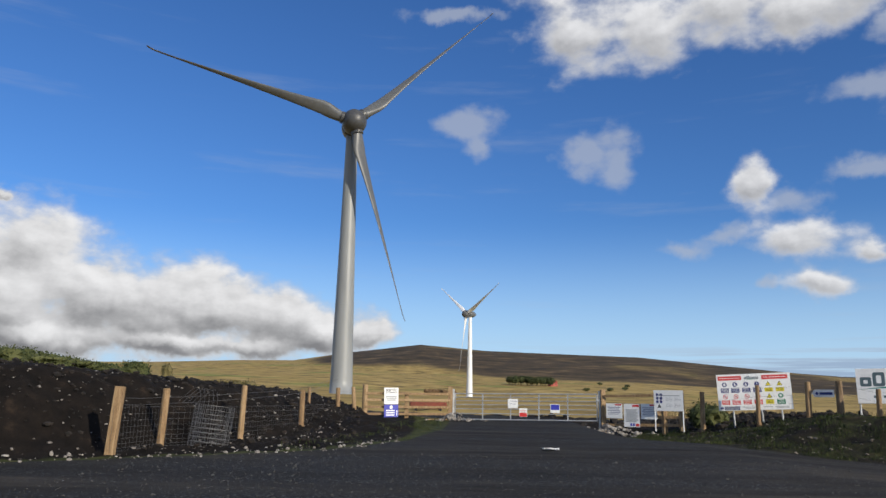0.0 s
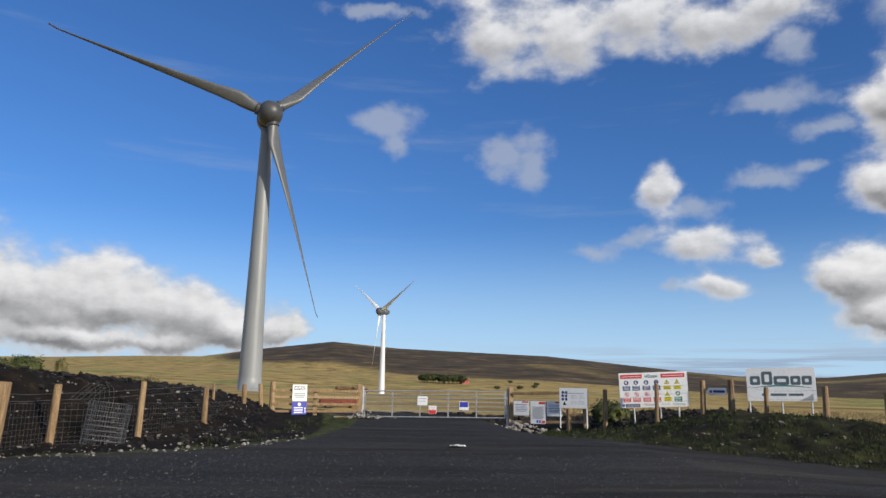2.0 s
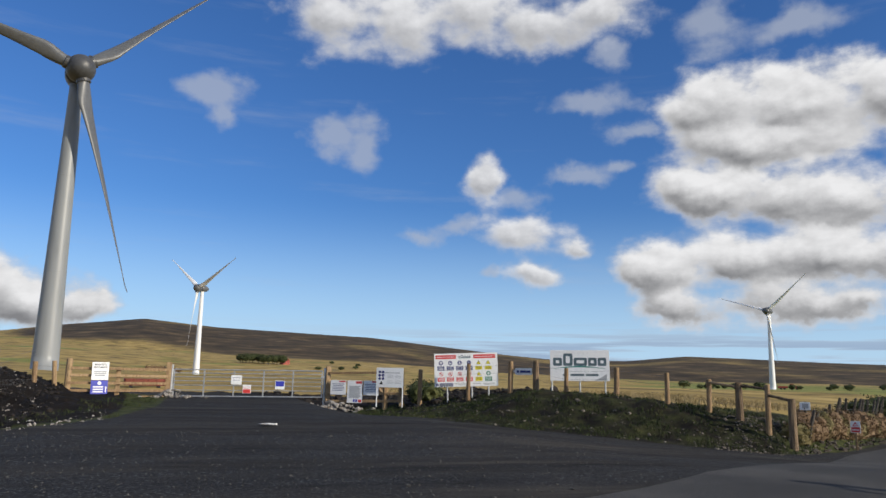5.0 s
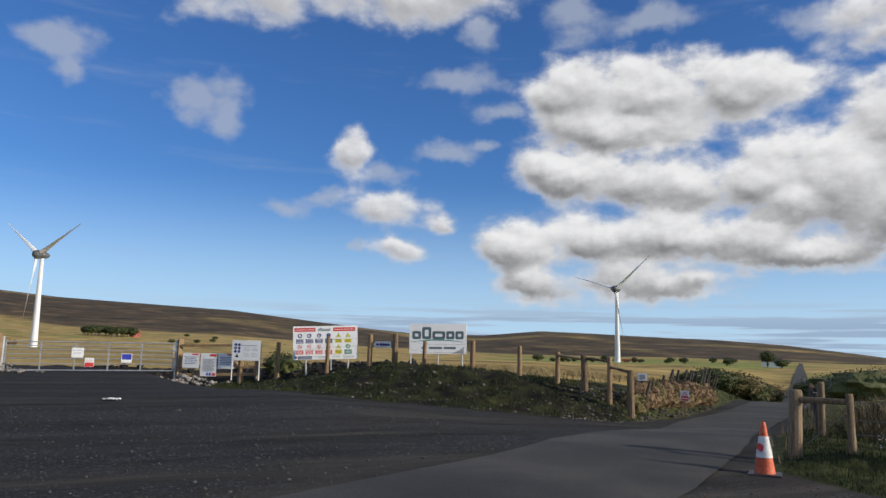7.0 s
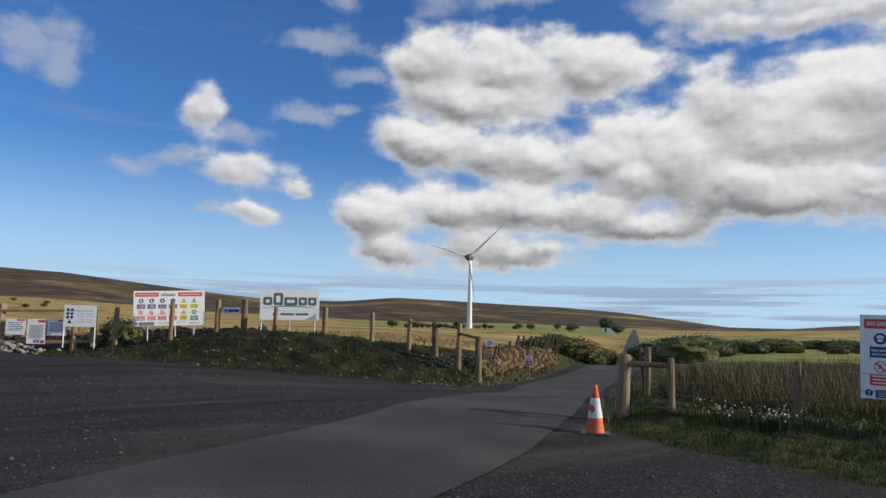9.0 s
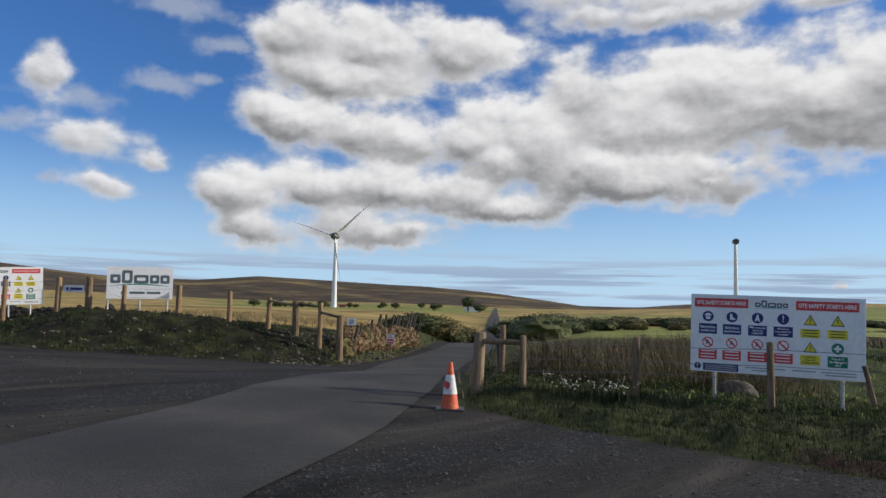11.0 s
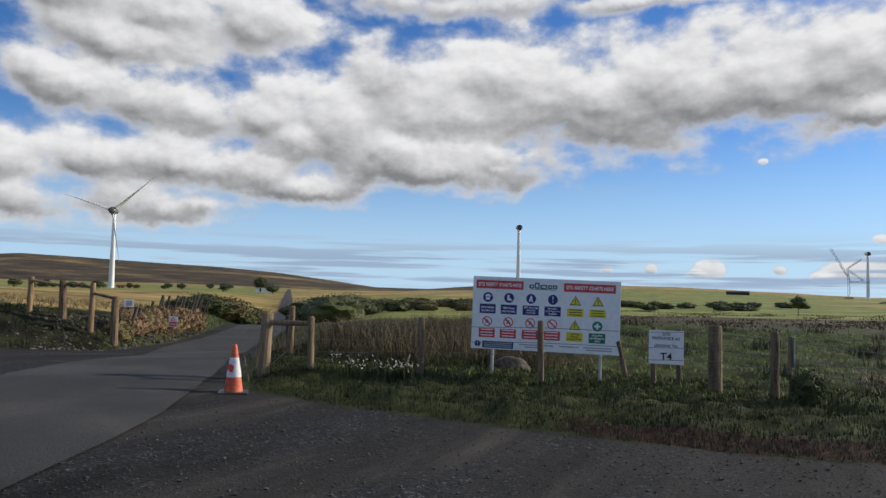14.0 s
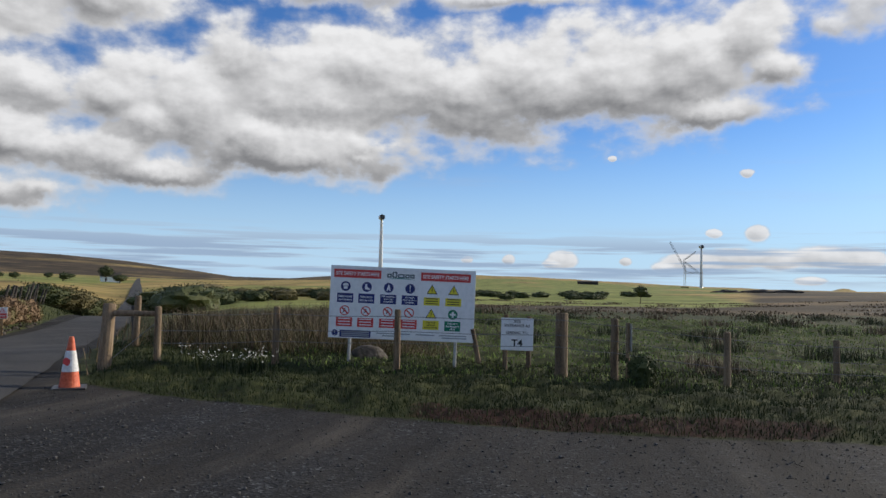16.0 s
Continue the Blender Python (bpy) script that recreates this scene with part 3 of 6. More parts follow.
def build_ground():
    az = np.concatenate([np.arange(-180, -40, 2.0), np.arange(-40, 118, 0.4), np.arange(118, 180, 2.0)])
    rings = np.concatenate([[0.0], np.arange(1, 6, 0.5), np.arange(6, 40, 0.22), np.geomspace(40, 4700, 110)])
    A, D = np.meshgrid(np.radians(az), rings, indexing="ij")
    X, Y = D * np.sin(A), D * np.cos(A)
    Z = height(X.ravel(), Y.ravel()).reshape(X.shape)
    out = yard_distance(X.ravel(), Y.ravel()).reshape(X.shape)
    na, nr = X.shape
    idx = np.arange(na * nr).reshape(na, nr)
    i2 = np.roll(idx, -1, axis=0)
    quads = np.stack([idx[:, :-1], i2[:, :-1], i2[:, 1:], idx[:, 1:]], -1).reshape(-1, 4)
    cen = out.ravel()[quads].mean(1)
    az_d = np.degrees(A)
    masks = {
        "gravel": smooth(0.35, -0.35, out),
        "peat": np.maximum(smooth(-1.0, -3.0, az_d) * smooth(48, 30, D) * smooth(0.0, 0.7, out), np.maximum(0.55 * smooth(10, 16, az_d) * smooth(48, 44, az_d) * smooth(45, 30, D), 0.85 * smooth(1, 5, az_d) * smooth(40, 32, az_d) * smooth(46, 40, D) * smooth(28.5, 30.5, D + 0.12 * np.maximum(az_d - 14, 0)))) * (az_d > -120),
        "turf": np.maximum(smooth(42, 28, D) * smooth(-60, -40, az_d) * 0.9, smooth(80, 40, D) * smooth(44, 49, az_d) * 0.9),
        "green": np.clip(0.28 + 0.45 * rough_land(X, Y * 2.2, 300, 2) * smooth(60, 300, D) + 0.42 * smooth(30, 40, az_d) * smooth(60, 52, az_d) * smooth(120, 500, D) * smooth(1500, 700, D)
                         + 0.5 * smooth(74, 80, az_d) * smooth(102, 97, az_d) * smooth(80, 100, D) * smooth(1250, 950, D) - 0.5 * smooth(60, 70, az_d) * smooth(1000, 1300, D) - 0.5 * smooth(20, 28, az_d) * smooth(64, 58, az_d) * smooth(1100, 1500, D) + 0.35 * smooth(200, 60, D) * smooth(45, 60, az_d), 0, 1),
        "soil": smooth(76, 82, az_d) * smooth(112, 104, az_d) * smooth(0.95, 0.5, out) * smooth(-0.1, 0.15, out) * 0.85,
        "heath": np.clip(smooth(1500 - 450 * smooth(-4, 8, az_d), 1900 - 450 * smooth(-4, 8, az_d), D) * smooth(-14, -7, az_d) * smooth(84, 66, az_d) * (0.75 + 0.35 * rough_land(X, Y, 900, 9)) * (1 - 0.15 * smooth(24, 32, az_d) * smooth(52, 46, az_d))
                         + 0.8 * smooth(38, 46, D) * smooth(96, 80, D) * smooth(74, 80, az_d) + 0.7 * smooth(38, 46, D) * smooth(98, 103, az_d) * smooth(1500, 900, D), 0, 1),
    }

    def sheet(name, keep):
        q = quads[keep]
        used, inv = np.unique(q, return_inverse=True)
        v = np.stack([X.ravel(), Y.ravel(), Z.ravel()], 1)[used]
        ob = mesh_object(name, v.tolist(), inv.reshape(-1, 4).tolist(), M_GROUND, True)
        for key, val in masks.items():
            at = ob.data.attributes.new(key, "FLOAT", "POINT")
            at.data.foreach_set("value", val.ravel()[used].astype(np.float32))
        return ob

    g = sheet("ground", cen > 0)
    tagged(g, "rough moorland with dry grass, pasture, heather hills and peat banks", "ground", kind="structure")
    y = sheet("gravel_yard", cen <= 0)
    tagged(y, "compacted grey gravel yard with tyre-swept stones, coloured dark as if shaded", "gravel yard", kind="structure")


build_ground()

ROAD = [(-60, -24), (-30, -11), (-12, -2.6), (-4, 1.6), (1.2, 4.5), (4.5, 6.0), (8.0, 7.75), (12.2, 10.3), (20.8, 15.9), (28.9, 20.5), (37.6, 25.8), (61, 41.2), (120, 80.0), (300, 200.1), (650, 433.5)]


def ribbon(name, line, width, lift, mat, label, category, step=0.8):
    pts = []
    for (ax, ay), (bx, by) in zip(line, line[1:]):
        n = max(2, int(min(60, math.hypot(bx - ax, by - ay) / step)))
        pts += [(ax + (bx - ax) * i / n, ay + (by - ay) * i / n) for i in range(n)]
    pts.append(line[-1])
    p = np.array(pts)
    for _ in range(6):
        p[1:-1] = (p[:-2] + 2 * p[1:-1] + p[2:]) / 4
    tan = np.gradient(p, axis=0)
    tan /= np.linalg.norm(tan, axis=1)[:, None]
    nor = np.stack([-tan[:, 1], tan[:, 0]], 1)
    cols, verts, faces = 9, [], []
    rs = np.random.RandomState(3)
    wob = np.cumsum(rs.uniform(-0.05, 0.05, (len(p), 2)), axis=0)
    wob = np.clip(wob - np.linspace(0, 1, len(p))[:, None] * wob[-1], -0.16, 0.16)
    for i in range(len(p)):
        for j in range(cols):
            s = (j / (cols - 1) - 0.5) * width + (3.3 - width) / 2
            s += wob[i, 0] if j == 0 else wob[i, 1] if j == cols - 1 else 0
            q = p[i] + nor[i] * s
            far = smooth(60, 120, np.hypot(*p[i]))
            crown = lift + 0.02 * (1 - (2 * j / (cols - 1) - 1) ** 2) + 0.1 * float(far)
            verts.append((q[0], q[1], (z_at(*q) if j in (0, 4, 8) else 0) + crown if j in (0, 4, 8) else 0))
        b = i * cols
        for j in (1, 2, 3, 5, 6, 7):
            lo, hi = (0, 4) if j < 4 else (4, 8)
            t = (j - lo) / 4
            x, y, _ = verts[b + j]
            verts[b + j] = (x, y, verts[b + lo][2] * (1 - t) + verts[b + hi][2] * t + 0.006)
    for i in range(len(p) - 1):
        for j in range(cols - 1):
            a = i * cols + j
            faces.append((a, a + 1, a + cols + 1, a + cols))
    return tagged(mesh_object(name, verts, faces, mat, True), label, category, kind="structure")


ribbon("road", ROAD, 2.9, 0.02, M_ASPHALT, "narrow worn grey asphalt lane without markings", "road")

# ---- building helpers ----
RS = np.random.RandomState(11)


def thing(name, label, category, at=(0, 0, 0), yaw=0.0, group="", roll=0.0, kind=""):
    ob = new(name)
    ob.empty_display_size = 0.2
    ob.matrix_world = pose(at[0], at[1], at[2], 0, roll, yaw)
    return tagged(ob, label, category, group, kind)


def part(name, bm, mat, parent, label="", shade=False):
    me = bpy.data.meshes.new(name)
    bm.to_mesh(me)
    bm.free()
    me.materials.append(mat)
    if shade:
        me.polygons.foreach_set("use_smooth", [True] * len(me.polygons))
    ob = new(name, me)
    ob.parent = parent
    return tagged(ob, label) if label else ob


def raw_part(name, verts, faces, mat, parent, label="", kind=""):
    ob = mesh_object(name, [tuple(v) for v in verts], faces, mat, False, parent)
    return tagged(ob, label, kind=kind)


def box(bm, size, at=(0, 0, 0), bevel=0.0, m=None):
    r = bmesh.ops.create_cube(bm, size=1.0)
    mat = (m or Matrix.Identity(4)) @ Matrix.Translation(at) @ Matrix.Diagonal((*size, 1))
    bmesh.ops.transform(bm, matrix=mat, verts=r["verts"])
    if bevel:
        es = list({e for v in r["verts"] for e in v.link_edges})
        bmesh.ops.bevel(bm, geom=es, offset=bevel, segments=1, affect="EDGES")
    return bm


def rod(bm, a, b, r0, r1=None, seg=10, wobble=0.0):
    """A round bar from a to b, slightly uneven."""
    a, b = Vector(a), Vector(b)
    r1 = r0 if r1 is None else r1
    q = (b - a).to_track_quat("Z", "Y").to_matrix()
    n = 4 if wobble else 1
    rings = []
    for i in range(n + 1):
        t = i / n
        c = a.lerp(b, t)
        ring = []
        for k in range(seg):
            an = 2 * math.pi * k / seg
            r = (r0 + (r1 - r0) * t) * (1 + wobble * random.uniform(-1, 1))
            ring.append(bm.verts.new(c + q @ Vector((math.cos(an) * r, math.sin(an) * r, 0))))
        rings.append(ring)
    for i in range(n):
        for k in range(seg):
            bm.faces.new((rings[i][k], rings[i][(k + 1) % seg], rings[i + 1][(k + 1) % seg], rings[i + 1][k]))
    bm.faces.new(list(reversed(rings[0])))
    bm.faces.new(rings[-1])
    return bm


def lathe(bm, profile, seg=24, m=None):
    rings = []
    for r, z in profile:
        rings.append([bm.verts.new((m or Matrix.Identity(4)) @ Vector((r * math.cos(2 * math.pi * k / seg), r * math.sin(2 * math.pi * k / seg), z))) for k in range(seg)])
    for a, b in zip(rings, rings[1:]):
        for k in range(seg):
            bm.faces.new((a[k], a[(k + 1) % seg], b[(k + 1) % seg], b[k]))
    bm.faces.new(list(reversed(rings[0])))
    bm.faces.new(rings[-1])
    return bm


def stone_mesh(name, seed, mat, flat=0.7):
    rs = np.random.RandomState(seed)
    bm = bmesh.new()
    bmesh.ops.create_icosphere(bm, subdivisions=1, radius=0.5)
    for v in bm.verts:
        v.co *= 0.75 + 0.45 * rs.rand()
        v.co.z *= flat
    me = bpy.data.meshes.new(name)
    bm.to_mesh(me)
    bm.free()
    me.materials.append(mat)
    return me


def blades(name, label, pts, tall, wide, mat, category="grass", lean=0.35, kind="stuff", parent=None, flop=0.5):
    """Many bent blades, rooted at pts."""
    n = len(pts)
    h = np.asarray(tall) * RS.uniform(0.5, 1.15, n)
    w = wide * RS.uniform(0.6, 1.3, n)
    an, ln = RS.uniform(0, 2 * math.pi, n), np.abs(RS.normal(0, lean, n))
    d = np.stack([np.cos(an), np.sin(an), np.zeros(n)], 1)
    s = np.stack([-np.sin(an + RS.normal(0, 1.0, n)), np.cos(an), np.zeros(n)], 1)
    up = np.array([0, 0, 1.0])
    base = pts - up * 0.03
    mid = base + up * (h * 0.55)[:, None] + d * (h * ln * 0.4)[:, None]
    tip = base + up * (h * (1 - flop * ln * 0.5))[:, None] + d * (h * ln)[:, None]
    v = np.stack([base - s * w[:, None] / 2, base + s * w[:, None] / 2, mid + s * w[:, None] * 0.4, mid - s * w[:, None] * 0.4, tip], 1).reshape(-1, 3)
    k = np.arange(n)[:, None] * 5
    q = (k + np.array([0, 1, 2, 3])).tolist()
    t = (k + np.array([3, 2, 4])).tolist()
    ob = mesh_object(name, v.tolist(), q + t, mat, False, parent)
    return tagged(ob, label, category if not parent else "", kind=kind)


def leaves_geometry(c, r, n, size, seed, hollow=0.55, ragged=0.3):
    """Small leaf faces gathered in clumps through a lumpy crown."""
    rs = np.random.RandomState(seed)
    k = max(5, n // 60)
    cd = rs.normal(size=(k, 3))
    cd /= np.linalg.norm(cd, axis=1)[:, None]
    cd[:, 2] = np.where(cd[:, 2] < -0.35, -cd[:, 2] * 0.6, cd[:, 2])
    clump = cd * (hollow + (1 - hollow) * rs.rand(k, 1)) * (1 + ragged * rs.uniform(-1, 1, (k, 1)))
    pick = rs.randint(0, k, n)
    p = clump[pick] + rs.normal(0, 0.16, (n, 3))
    p = np.array(c) + p * np.array(r)
    a, b = rs.normal(size=(n, 3)), rs.normal(size=(n, 3))
    a /= np.linalg.norm(a, axis=1)[:, None]
    b -= a * np.sum(a * b, 1)[:, None]
    b /= np.linalg.norm(b, axis=1)[:, None]
    s = size * rs.uniform(0.6, 1.4, (n, 1))
    v = np.stack([p - a * s * 0.5, p + b * s * 0.3, p + a * s * 0.6, p - b * s * 0.3], 1).reshape(-1, 3)
    return v, (np.arange(n)[:, None] * 4 + np.arange(4)).tolist()


BUSH_SEED = [100]


def bush(name, label, at, r, n, size, mat, category="bush", trunk=0.0, group="", sink=0.15):
    """A shrub or tree standing on the ground: stems and a ragged crown."""
    BUSH_SEED[0] += 1
    seed = BUSH_SEED[0]
    x, y = at
    z = z_at(x, y) - 0.05
    ob = thing(name, label, category, (x, y, z), 0, group)
    bm = bmesh.new()
    rr = random.Random(seed)
    top = trunk + r[2] * 0.6
    stems = 1 if trunk > 0.8 else 4
    for i in range(stems if trunk else 0):
        a = rr.uniform(0, 6.28)
        o = 0 if stems == 1 else 0.25 * r[0]
        rod(bm, (o * math.cos(a), o * math.sin(a), 0), (o * 1.6 * math.cos(a), o * 1.6 * math.sin(a), top), 0.05 * r[2] + 0.02, 0.02 * r[2], 6)
    for i in range(4):
        a = rr.uniform(0, 6.28)
        rod(bm, (0, 0, trunk * 0.7), (0.4 * r[0] * math.cos(a), 0.4 * r[1] * math.sin(a), trunk + r[2] * rr.uniform(0.5, 0.9)), 0.03 * r[2], 0.01 * r[2], 5)
    part("trunk", bm, M_BARK, ob)
    c = (0, 0, trunk + r[2] * (1 - sink))
    # a lumpy inner mass, thick with leaves all over
    bm = bmesh.new()
    bmesh.ops.create_icosphere(bm, subdivisions=3, radius=1.0)
    pts, nor = [], []
    for q in bm.verts:
        s = 0.74 + 0.34 * noise.noise(q.co * 1.7 + Vector((seed * 1.7, 0, 0))) + 0.2 * noise.noise(q.co * 4.5 + Vector((0, seed, 0)))
        q.co = Vector((q.co.x * r[0], q.co.y * r[1], q.co.z * r[2] * (1.0 if q.co.z > 0 else (0.75 if trunk else 1.3)))) * s + Vector(c)
        q.co.z = max(q.co.z, -0.05)
    bm.normal_update()
    core = [(tuple(q.co), tuple(q.normal)) for q in bm.verts]
    cv, cf = [tuple(q.co) for q in bm.verts], [[q.index for q in f.verts] for f in bm.faces]
    bm.free()
    rs = np.random.RandomState(seed)
    n = int(n * 1.6)
    pick = rs.randint(0, len(core), n)
    p = np.array([core[i][0] for i in pick]) + rs.normal(0, 0.09, (n, 3)) * np.array(r) + np.array([core[i][1] for i in pick]) * (rs.rand(n, 1) * 0.12 * r[2])
    a = rs.normal(size=(n, 3))
    a[:, 2] += 0.5
    a /= np.linalg.norm(a, axis=1)[:, None]
    b = rs.normal(size=(n, 3))
    b -= a * np.sum(a * b, 1)[:, None]
    b /= np.linalg.norm(b, axis=1)[:, None]
    s = size * 0.62 * rs.uniform(0.5, 1.5, (n, 1))
    v = np.stack([p - a * s * 0.5, p + b * s * 0.32, p + a * s * 0.7, p - b * s * 0.32], 1).reshape(-1, 3)
    v[:, 2] = np.maximum(v[:, 2], 0.0)
    k = len(cv)
    raw_part("crown", cv + [tuple(q) for q in v], cf + [[k + 4 * i + j for j in range(4)] for i in range(n)], mat, ob)
    return ob


def polar(az, d):
    return d * math.sin(radians(az)), d * math.cos(radians(az))


def scatter(n, inside, lo, hi, seed):
    """Ground points in a box that pass a test."""
    rs = np.random.RandomState(seed)
    p = rs.uniform(lo, hi, (n, 2))
    p = p[inside(p[:, 0], p[:, 1])]
    return np.column_stack([p, height(p[:, 0], p[:, 1])])


# ---- wind turbines ----


def blade_mesh(R, pitch):
    bm = bmesh.new()
    rings = []
    for t in sorted([0.0, 0.015, 0.975, 0.99, 1.0] + [0.03 + 0.93 * i / 30 for i in range(31)]):
        z = 2.2 + (R - 2.2) * t
        round_ = max(0.0, 1 - t / 0.12)
        chord = 2.1 * round_ + (1 - round_) * (3.3 - 3.35 * max(0.0, t - 0.1) ** 0.6)
        chord = max(chord, 0.42)
        thick = 2.1 * round_ + (1 - round_) * chord * (0.36 - 0.12 * t)
        tw = radians(38 * (1 - t) ** 2.2 + pitch)
        wing = 0.9 * max(0.0, (t - 0.955) / 0.045) ** 1.5
        ring = []
        for k in range(12):
            a = 2 * math.pi * k / 12
            x, y = math.cos(a) * chord / 2, math.sin(a) * thick / 2
            if round_ < 1:
                y *= 1 - 0.5 * (1 - round_) * (0.5 - 0.5 * math.cos(a + math.pi))
                x -= 0.22 * chord * (1 - round_)
            ring.append(bm.verts.new((x * math.cos(tw) - y * math.sin(tw), x * math.sin(tw) + y * math.cos(tw) + wing, z)))
        rings.append(ring)
    for a, b in zip(rings, rings[1:]):
        for k in range(12):
            bm.faces.new((a[k], a[(k + 1) % 12], b[(k + 1) % 12], b[k]))
    bm.faces.new(list(reversed(rings[0])))
    bm.faces.new(rings[-1])
    return bm


def turbine(hub, face, axis, phase, R, mats, label, base_r=2.3, top_r=1.15, rotor=True, base_z=None, pitch=30):
    """face: azimuth that the hub looks to. axis and phase give the blades' standing."""
    tower_mat, blade_mat, hub_mat = mats
    fx, fy = math.sin(radians(face)), math.cos(radians(face))
    bx, by = hub[0] - fx * 3.6, hub[1] - fy * 3.6
    bz = z_at(bx, by) - 0.4 if base_z is None else base_z
    ob = thing("wind_turbine", label, "wind turbine", (bx, by, bz))
    H = hub[2] - bz
    bm = bmesh.new()
    n = 18
    prof = []
    for i in range(n + 1):
        t = i / n
        prof.append((base_r + (top_r - base_r) * (t ** 0.9), (H - 1.6) * t))
    lathe(bm, [(base_r * 1.35, -0.6), (base_r * 1.35, 0.15)] + [(base_r, 0.15)] + prof[1:], 32)
    part("tower", bm, tower_mat, ob, shade=True)
    for t in (0.33, 0.66):
        bm = bmesh.new()
        r = base_r + (top_r - base_r) * t ** 0.9
        lathe(bm, [(r + 0.012, (H - 1.6) * t - 0.12), (r + 0.03, (H - 1.6) * t), (r + 0.012, (H - 1.6) * t + 0.12)], 32)
        part("flange", bm, tower_mat, ob)
    turn = Matrix.Rotation(radians(-face), 4, "Z")
    # the casing lies along local +y, egg shaped
    lay = Matrix.Translation((0, 0, H)) @ turn @ Matrix.Rotation(radians(-90), 4, "X")
    bm = bmesh.new()
    lathe(bm, [(0.4, -4.6), (1.1, -4.3), (1.75, -3.2), (2.15, -1.6), (2.35, 0.2), (2.4, 1.7)], 28, lay)
    part("nacelle", bm, hub_mat if rotor else tower_mat, ob, shade=True)
    bm = bmesh.new()
    if rotor:
        lathe(bm, [(2.42, 1.85), (2.62, 2.6), (2.66, 3.6), (2.5, 4.6), (2.05, 5.5), (1.35, 6.2), (0.5, 6.5)], 28, lay)
        part("hub", bm, hub_mat, ob, shade=True)
        n_ = Vector((math.sin(radians(axis)) * math.cos(0.09), math.cos(radians(axis)) * math.cos(0.09), -math.sin(0.09)))
        u = Vector((math.cos(radians(axis)), -math.sin(radians(axis)), 0))
        w = u.cross(n_)
        if w.z < 0:
            w = -w
        out = Vector((fx, fy, 0))
        c = Vector((fx * 3.6, fy * 3.6, H))
        for k in range(3):
            a = radians(phase + 120 * k)
            d = (u * math.sin(a) + w * math.cos(a)).normalized()
            yv = (out - d * out.dot(d)).normalized()
            xv = yv.cross(d)
            m = Matrix((xv, yv, d)).transposed().to_4x4()
            m.translation = c
            bm = blade_mesh(R, pitch)
            bmesh.ops.transform(bm, matrix=m, verts=bm.verts)
            b = part("blade", bm, blade_mat, ob, shade=True)
            bm = bmesh.new()
            lathe(bm, [(1.22, 1.9), (1.3, 2.3), (1.3, 2.9), (1.18, 3.0)], 20, m)
            part("blade_collar", bm, hub_mat, b)
    else:
        lathe(bm, [(2.2, 1.75), (2.2, 2.6), (1.6, 2.7)], 20, lay)
        part("hub_flange", bm, M_HUB_SHADED, ob)
    return ob


# first set has cloud shade painted in, for the near turbine
CLOUD_SHADED, WHITE = (M_TOWER_SHADED, M_BLADE_SHADED, M_HUB_SHADED), (M_TOWER_WHITE, M_TOWER_WHITE, M_BLADE_SHADED)
turbine((-19.6, 149.7, 59.0), 166.0, 346.0, 45.2, 44.2, CLOUD_SHADED, "tall wind turbine with three blades on a tapered tower, coloured as cloud-shaded", 2.35, 1.2, pitch=-57)
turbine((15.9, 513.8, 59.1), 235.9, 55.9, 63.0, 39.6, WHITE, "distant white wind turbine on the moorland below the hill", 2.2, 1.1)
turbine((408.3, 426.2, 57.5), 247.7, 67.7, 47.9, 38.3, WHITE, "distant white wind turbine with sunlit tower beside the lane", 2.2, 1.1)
turbine((*polar(73.85, 610), 58.0), 235, 0, 0, 0, (M_TOWER_WHITE, M_BLADE_SHADED, M_HUB_SHADED), "unfinished turbine tower with a nacelle and no blades", 2.0, 1.1, False)
turbine((*polar(97.86, 1000), 60.0), 240, 0, 0, 0, (M_TOWER_WHITE, M_BLADE_SHADED, M_HUB_SHADED), "far unfinished turbine tower with no blades on a green ridge", 2.0, 1.2, False)


def crane(at):
    x, y = at
    ob = thing("crawler_crane", "distant lattice crane with a folded jib on the ridge", "crane", (x, y, z_at(x, y) - 0.3), -98)

    def lattice(name, a, b, w, mat):
        bm = bmesh.new()
        a, b = Vector(a), Vector(b)
        side = Vector((0, 1, 0))
        nrm = (b - a).cross(side).normalized()
        cs = [(side * i + nrm * j) * w / 2 for i in (-1, 1) for j in (-1, 1)]
        for c in cs:
            rod(bm, a + c, b + c, 0.22, 0.16, 5)
        n = 9
        for i in range(n):
            p, q = a.lerp(b, i / n), a.lerp(b, (i + 1) / n)
            rod(bm, p + cs[i % 2], q + cs[3 - i % 2], 0.12, None, 4)
            rod(bm, p + cs[2 + i % 2], q + cs[1 - i % 2], 0.12, None, 4)
        part(name, bm, mat, ob)

    bm = bmesh.new()
    box(bm, (9, 7, 2.0), (0, 0, 1.0), 0.3)
    part("crawler_base", bm, M_CRANE, ob)
    lattice("mast", (0, 0, 2), (0, 0, 22), 2.0, M_CRANE)
    lattice("jib", (-1, 0, 24), (-17, 0, 54), 1.6, M_CRANE_GREY)
    lattice("counter_jib", (0, 0, 30), (14, 0, 19), 1.4, M_CRANE_GREY)
    lattice("mast_strut", (0, 0, 33), (12, 0, 42), 1.2, M_CRANE_GREY)
    lattice("tail", (0, 0, 18), (20, 0, 17.5), 1.4, M_CRANE_GREY)
    lattice("upper_mast", (0, 0, 20), (-1, 0, 33), 1.6, M_CRANE_GREY)
    return ob


crane(polar(96.6, 900))

# ---- posts, rails, fences ----


